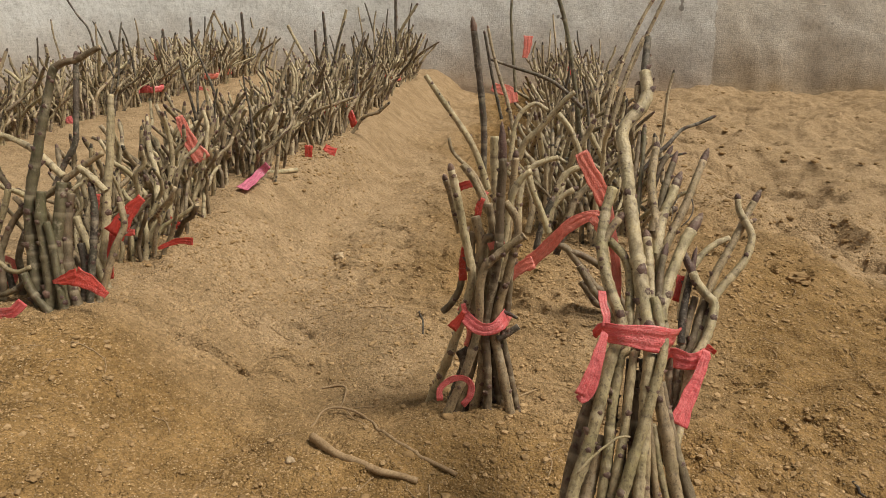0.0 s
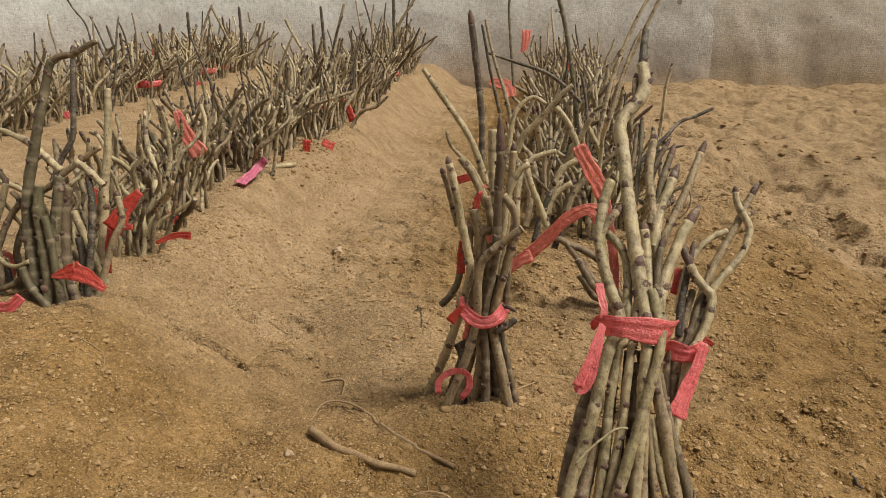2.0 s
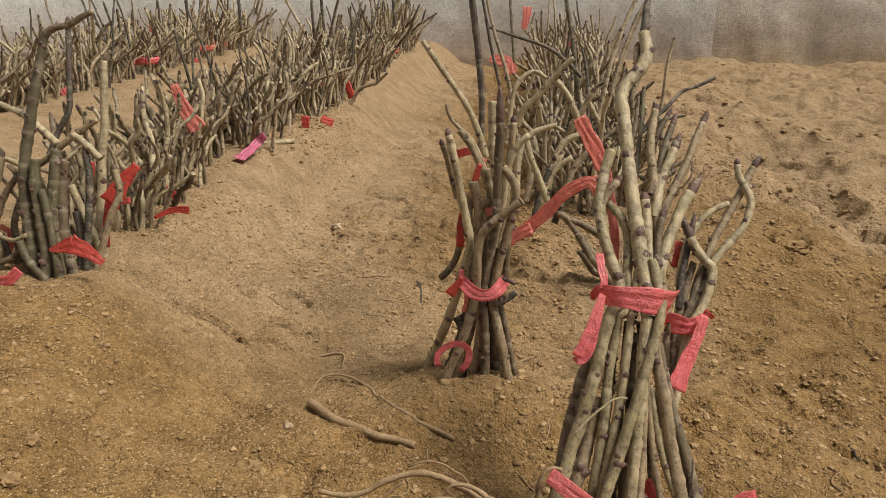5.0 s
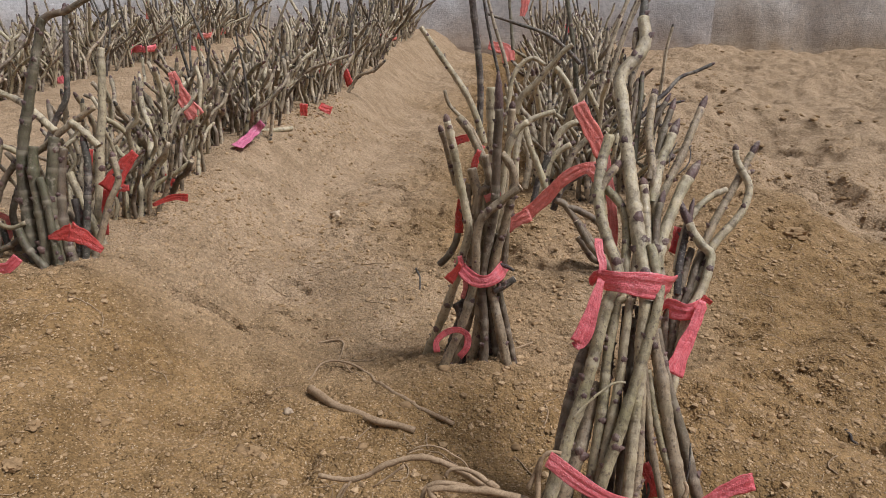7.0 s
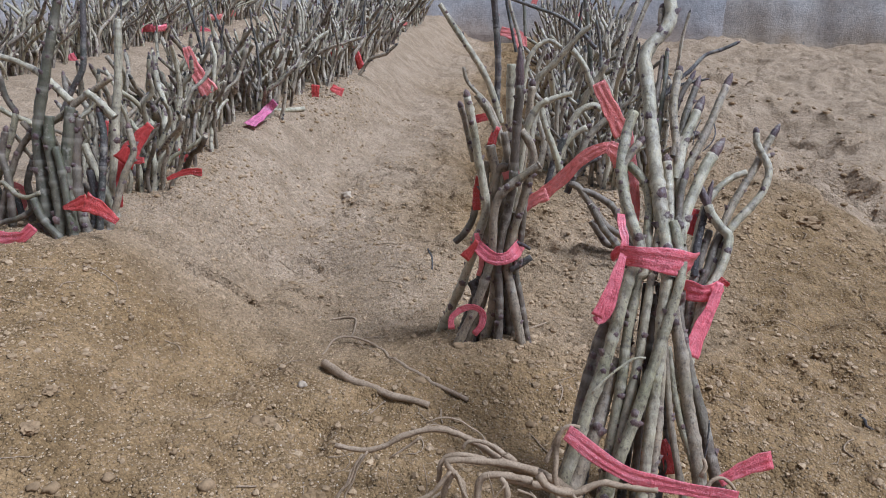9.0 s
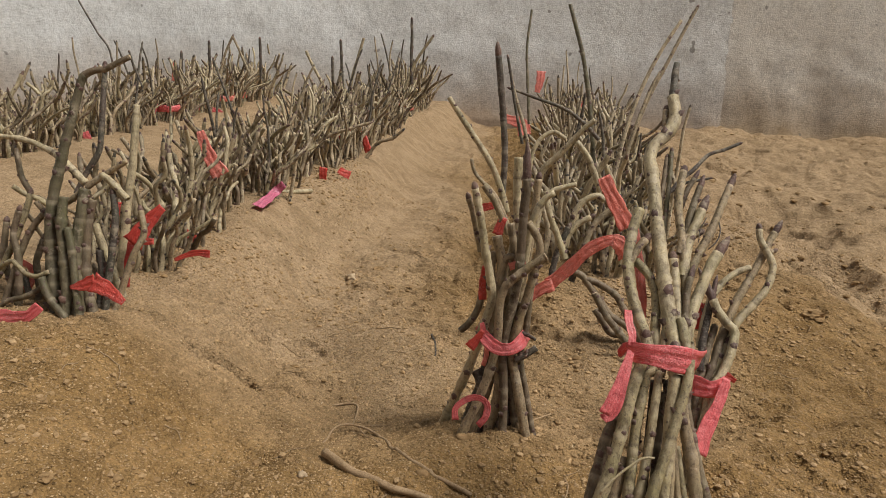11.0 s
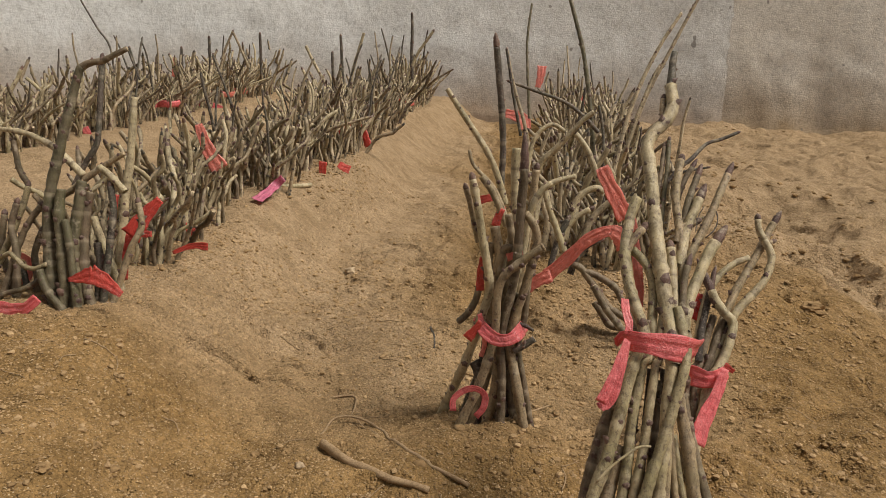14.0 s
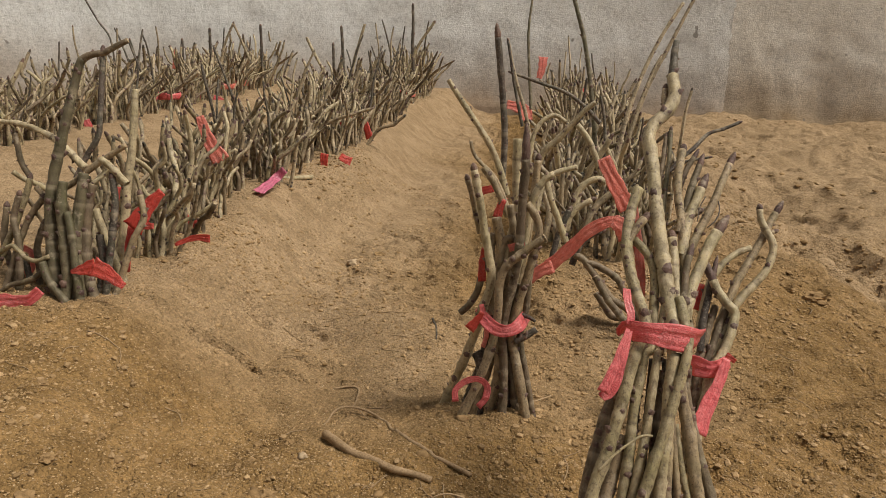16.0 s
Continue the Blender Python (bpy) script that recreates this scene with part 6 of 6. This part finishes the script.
ground_stick("dry_twig", "thin pale twig beside the slim bundle", "twig", [(0.105, 1.042), (0.124, 1.067), (0.144, 1.090)], 0.0011, 0.0012, M_ROOT)


# ---- clods, pebbles and grit ----
def rock_shape(rng, flat=0.7, level=2):
    bm = bmesh.new()
    bmesh.ops.create_icosphere(bm, subdivisions=level, radius=1.0)
    off = rng.uniform(-50, 50, 3)
    for v in bm.verts:
        d = v.co.normalized()
        n = noise.fractal(d * 1.5 + Vector(off), 0.7, 2.3, 6)
        v.co = d * (1 + 0.55 * n)
        v.co.z *= flat
    return bm


def chip_shape(rng, flat):
    """A coarse grain of eight faces."""
    bm = bmesh.new()
    top, foot = bm.verts.new((0, 0, flat * rng.uniform(0.7, 1.2))), bm.verts.new((0, 0, -flat))
    ring = [bm.verts.new((math.cos(a) * rng.uniform(0.7, 1.25), math.sin(a) * rng.uniform(0.7, 1.25), rng.uniform(-0.25, 0.3))) for a in np.arange(4) * math.pi / 2]
    for i in range(4):
        bm.faces.new((ring[i], ring[(i + 1) % 4], top))
        bm.faces.new((ring[(i + 1) % 4], ring[i], foot))
    bm.verts.index_update()
    return bm


def single_rock(name, label, category, x, y, size, material, rng, flat=0.7):
    bm = rock_shape(rng, flat, 3)
    bmesh.ops.scale(bm, vec=(size, size * rng.uniform(0.75, 1.1), size), verts=bm.verts)
    ob = mesh_object(name, bm, [material], None, category == "pebble")
    ob.location = (x, y, gz(x, y) + size * flat * 0.05)
    ob.rotation_euler = (0, 0, rng.uniform(0, 6.283))
    return tagged(ob, label, category)


def scatter(name, label, count, area, sizes, material, rng, flat=0.75, power=2.2, keep=None, level=1):
    """Many loose grains as one mesh."""
    shapes = []
    for i in range(12):
        bm = rock_shape(rng, flat, level) if level else chip_shape(rng, flat)
        bm.verts.ensure_lookup_table()
        shapes.append(np.array([v.co for v in bm.verts]))
        faces = np.array([[v.index for v in f.verts] for f in bm.faces])
        bm.free()
    shapes = np.array(shapes)
    x0, x1, y0, y1 = area
    X, Y = rng.uniform(x0, x1, count), rng.uniform(y0, y1, count)
    if keep is not None:
        ok = keep(X, Y) > rng.uniform(0, 1, count)
        X, Y = X[ok], Y[ok]
    n = len(X)
    Z = ground_parts(X, Y)[0]
    S = sizes[0] + (sizes[1] - sizes[0]) * rng.uniform(0, 1, n) ** power
    V = shapes[rng.integers(0, 12, n)] * S[:, None, None]
    a = rng.uniform(0, 6.283, n)[:, None]
    V = np.stack([V[..., 0] * np.cos(a) - V[..., 1] * np.sin(a) + X[:, None], V[..., 0] * np.sin(a) + V[..., 1] * np.cos(a) + Y[:, None], V[..., 2] + (Z + S * (0.2 if level < 2 else -0.02))[:, None]], -1)
    F = faces[None] + (np.arange(n) * V.shape[1])[:, None, None]
    me = bpy.data.meshes.new(name)
    me.from_pydata(V.reshape(-1, 3), [], F.reshape(-1, 3))
    me.materials.append(material)
    if level > 1:
        me.shade_smooth()
    return tagged(new(name, me), label, category="soil", kind="stuff")


SOIL = np.random.default_rng(77)
patchy = lambda x, y: np.clip(0.45 + 0.9 * wave_noise(x, y, 5, 91, 2), 0.1, 1)
dark_soil_only = lambda x, y: np.clip(ground_parts(x, y)[1] * 1.1 - 0.2, 0.04, 1)
lumpy = lambda x, y: np.clip(0.15 + 1.2 * wave_noise(x, y, 3.0, 93, 2), 0.02, 1)
scatter("grit", "pale sand grains and fine grit strewn over the soil", 12000, (-0.85, 1.1, 0.5, 2.0), (0.0005, 0.0016), M_GRIT, SOIL, 0.8, 3.5, None, 0)
scatter("soil_crumbs", "small crumbs of soil lying on the bed", 50000, (-0.85, 1.2, 0.5, 2.4), (0.0009, 0.0048), M_CRUMB, SOIL, 0.65, 3.4, patchy)
scatter("fine_crumbs", "fine crumbs of sandy soil covering the bed", 80000, (-0.62, 0.75, 0.55, 1.45), (0.0006, 0.0019), M_CRUMB, SOIL, 0.7, 2.0, None, 0)
scatter("damp_crumbs", "dark damp crumbs of dug soil", 16000, (-0.3, 1.3, 0.5, 3.4), (0.0009, 0.0036), M_DARKCLOD, SOIL, 0.55, 4.5, dark_soil_only)
near_patches = lambda x, y: np.clip(0.1 + 1.3 * wave_noise(x, y, 4.5, 97, 2) + 0.5 * smoothstep(0.95, 0.7, y), 0.03, 1)
scatter("small_clods", "rounded brown clods the size of peas on the sand", 1500, (-0.75, 1.0, 0.55, 2.1), (0.0025, 0.008), M_CLOD, SOIL, 0.55, 3.5, near_patches, 2)
scatter("soil_lumps", "crumbled lumps of dug sandy soil", 6000, (0.6, 2.9, 1.4, 4.7), (0.002, 0.014), M_CLOD, SOIL, 0.45, 5.0, lumpy)



def root_fibres(count, area, rng):
    """Hair roots and splinters strewn over the sand, as one mesh."""
    bm = bmesh.new()
    x0, x1, y0, y1 = area
    for _ in range(count):
        x, y, a = rng.uniform(x0, x1), rng.uniform(y0, y1), rng.uniform(0, 6.283)
        n, ds, bend = int(rng.integers(6, 14)), 0.0035, rng.normal(0, 0.16)
        pts = []
        for i in range(n):
            pts.append((x, y, gz(x, y) + 0.0012))
            a += bend + rng.normal(0, 0.12)
            x, y = x + math.cos(a) * ds, y + math.sin(a) * ds
        tube(bm, np.array(pts), np.full(n, rng.uniform(0.0003, 0.0009)), 5, None, 0.0, None, True, True)
    ob = mesh_object("root_fibres", bm, [M_ROOT])
    return tagged(ob, "hair roots and splinters strewn over the sand", "roots", kind="stuff")


root_fibres(110, (-0.6, 0.7, 0.55, 1.7), SOIL)
CLOD_LABEL = "crumbly brown clod of sandy soil"
for x, y, size in ((-0.162, 0.936, 0.0066), (-0.202, 0.941, 0.0060), (-0.190, 0.887, 0.0044), (-0.335, 0.752, 0.0068), (-0.327, 0.824, 0.0052), (-0.307, 0.871, 0.0043), (-0.249, 0.868, 0.0043), (-0.408, 0.857, 0.0060), (-0.340, 0.927, 0.0033), (-0.215, 1.728, 0.0100), (-0.170, 1.639, 0.0094), (-0.251, 1.246, 0.0063), (0.183, 1.338, 0.0046), (0.629, 1.528, 0.0205), (0.542, 1.395, 0.0056), (0.504, 1.466, 0.0059), (0.607, 1.350, 0.0072), (0.534, 1.032, 0.0055), (-0.121, 0.916, 0.0038), (-0.148, 0.816, 0.0088), (-0.327, 0.706, 0.0081), (-0.336, 0.753, 0.0048), (-0.325, 0.825, 0.0041)):
    single_rock("soil_clod", CLOD_LABEL, "clod", x, y, size, M_CLOD, SOIL, 0.5)
single_rock("soil_clod", "dark damp clod of soil by the roots", "clod", -0.07, 0.712, 0.013, M_DARKCLOD, SOIL, 0.8)
single_rock("pebble", "smooth round tan pebble at the bundle's foot", "pebble", 0.103, 1.028, 0.0085, M_GRIT, SOIL, 0.95)
single_rock("pebble", "smooth oblong tan pebble on the path", "pebble", -0.264, 1.685, 0.0115, M_GRIT, SOIL, 0.6)
single_rock("pebble", "small pale pebble on the sand", "pebble", -0.135, 0.90, 0.006, M_GRIT, SOIL, 0.7)
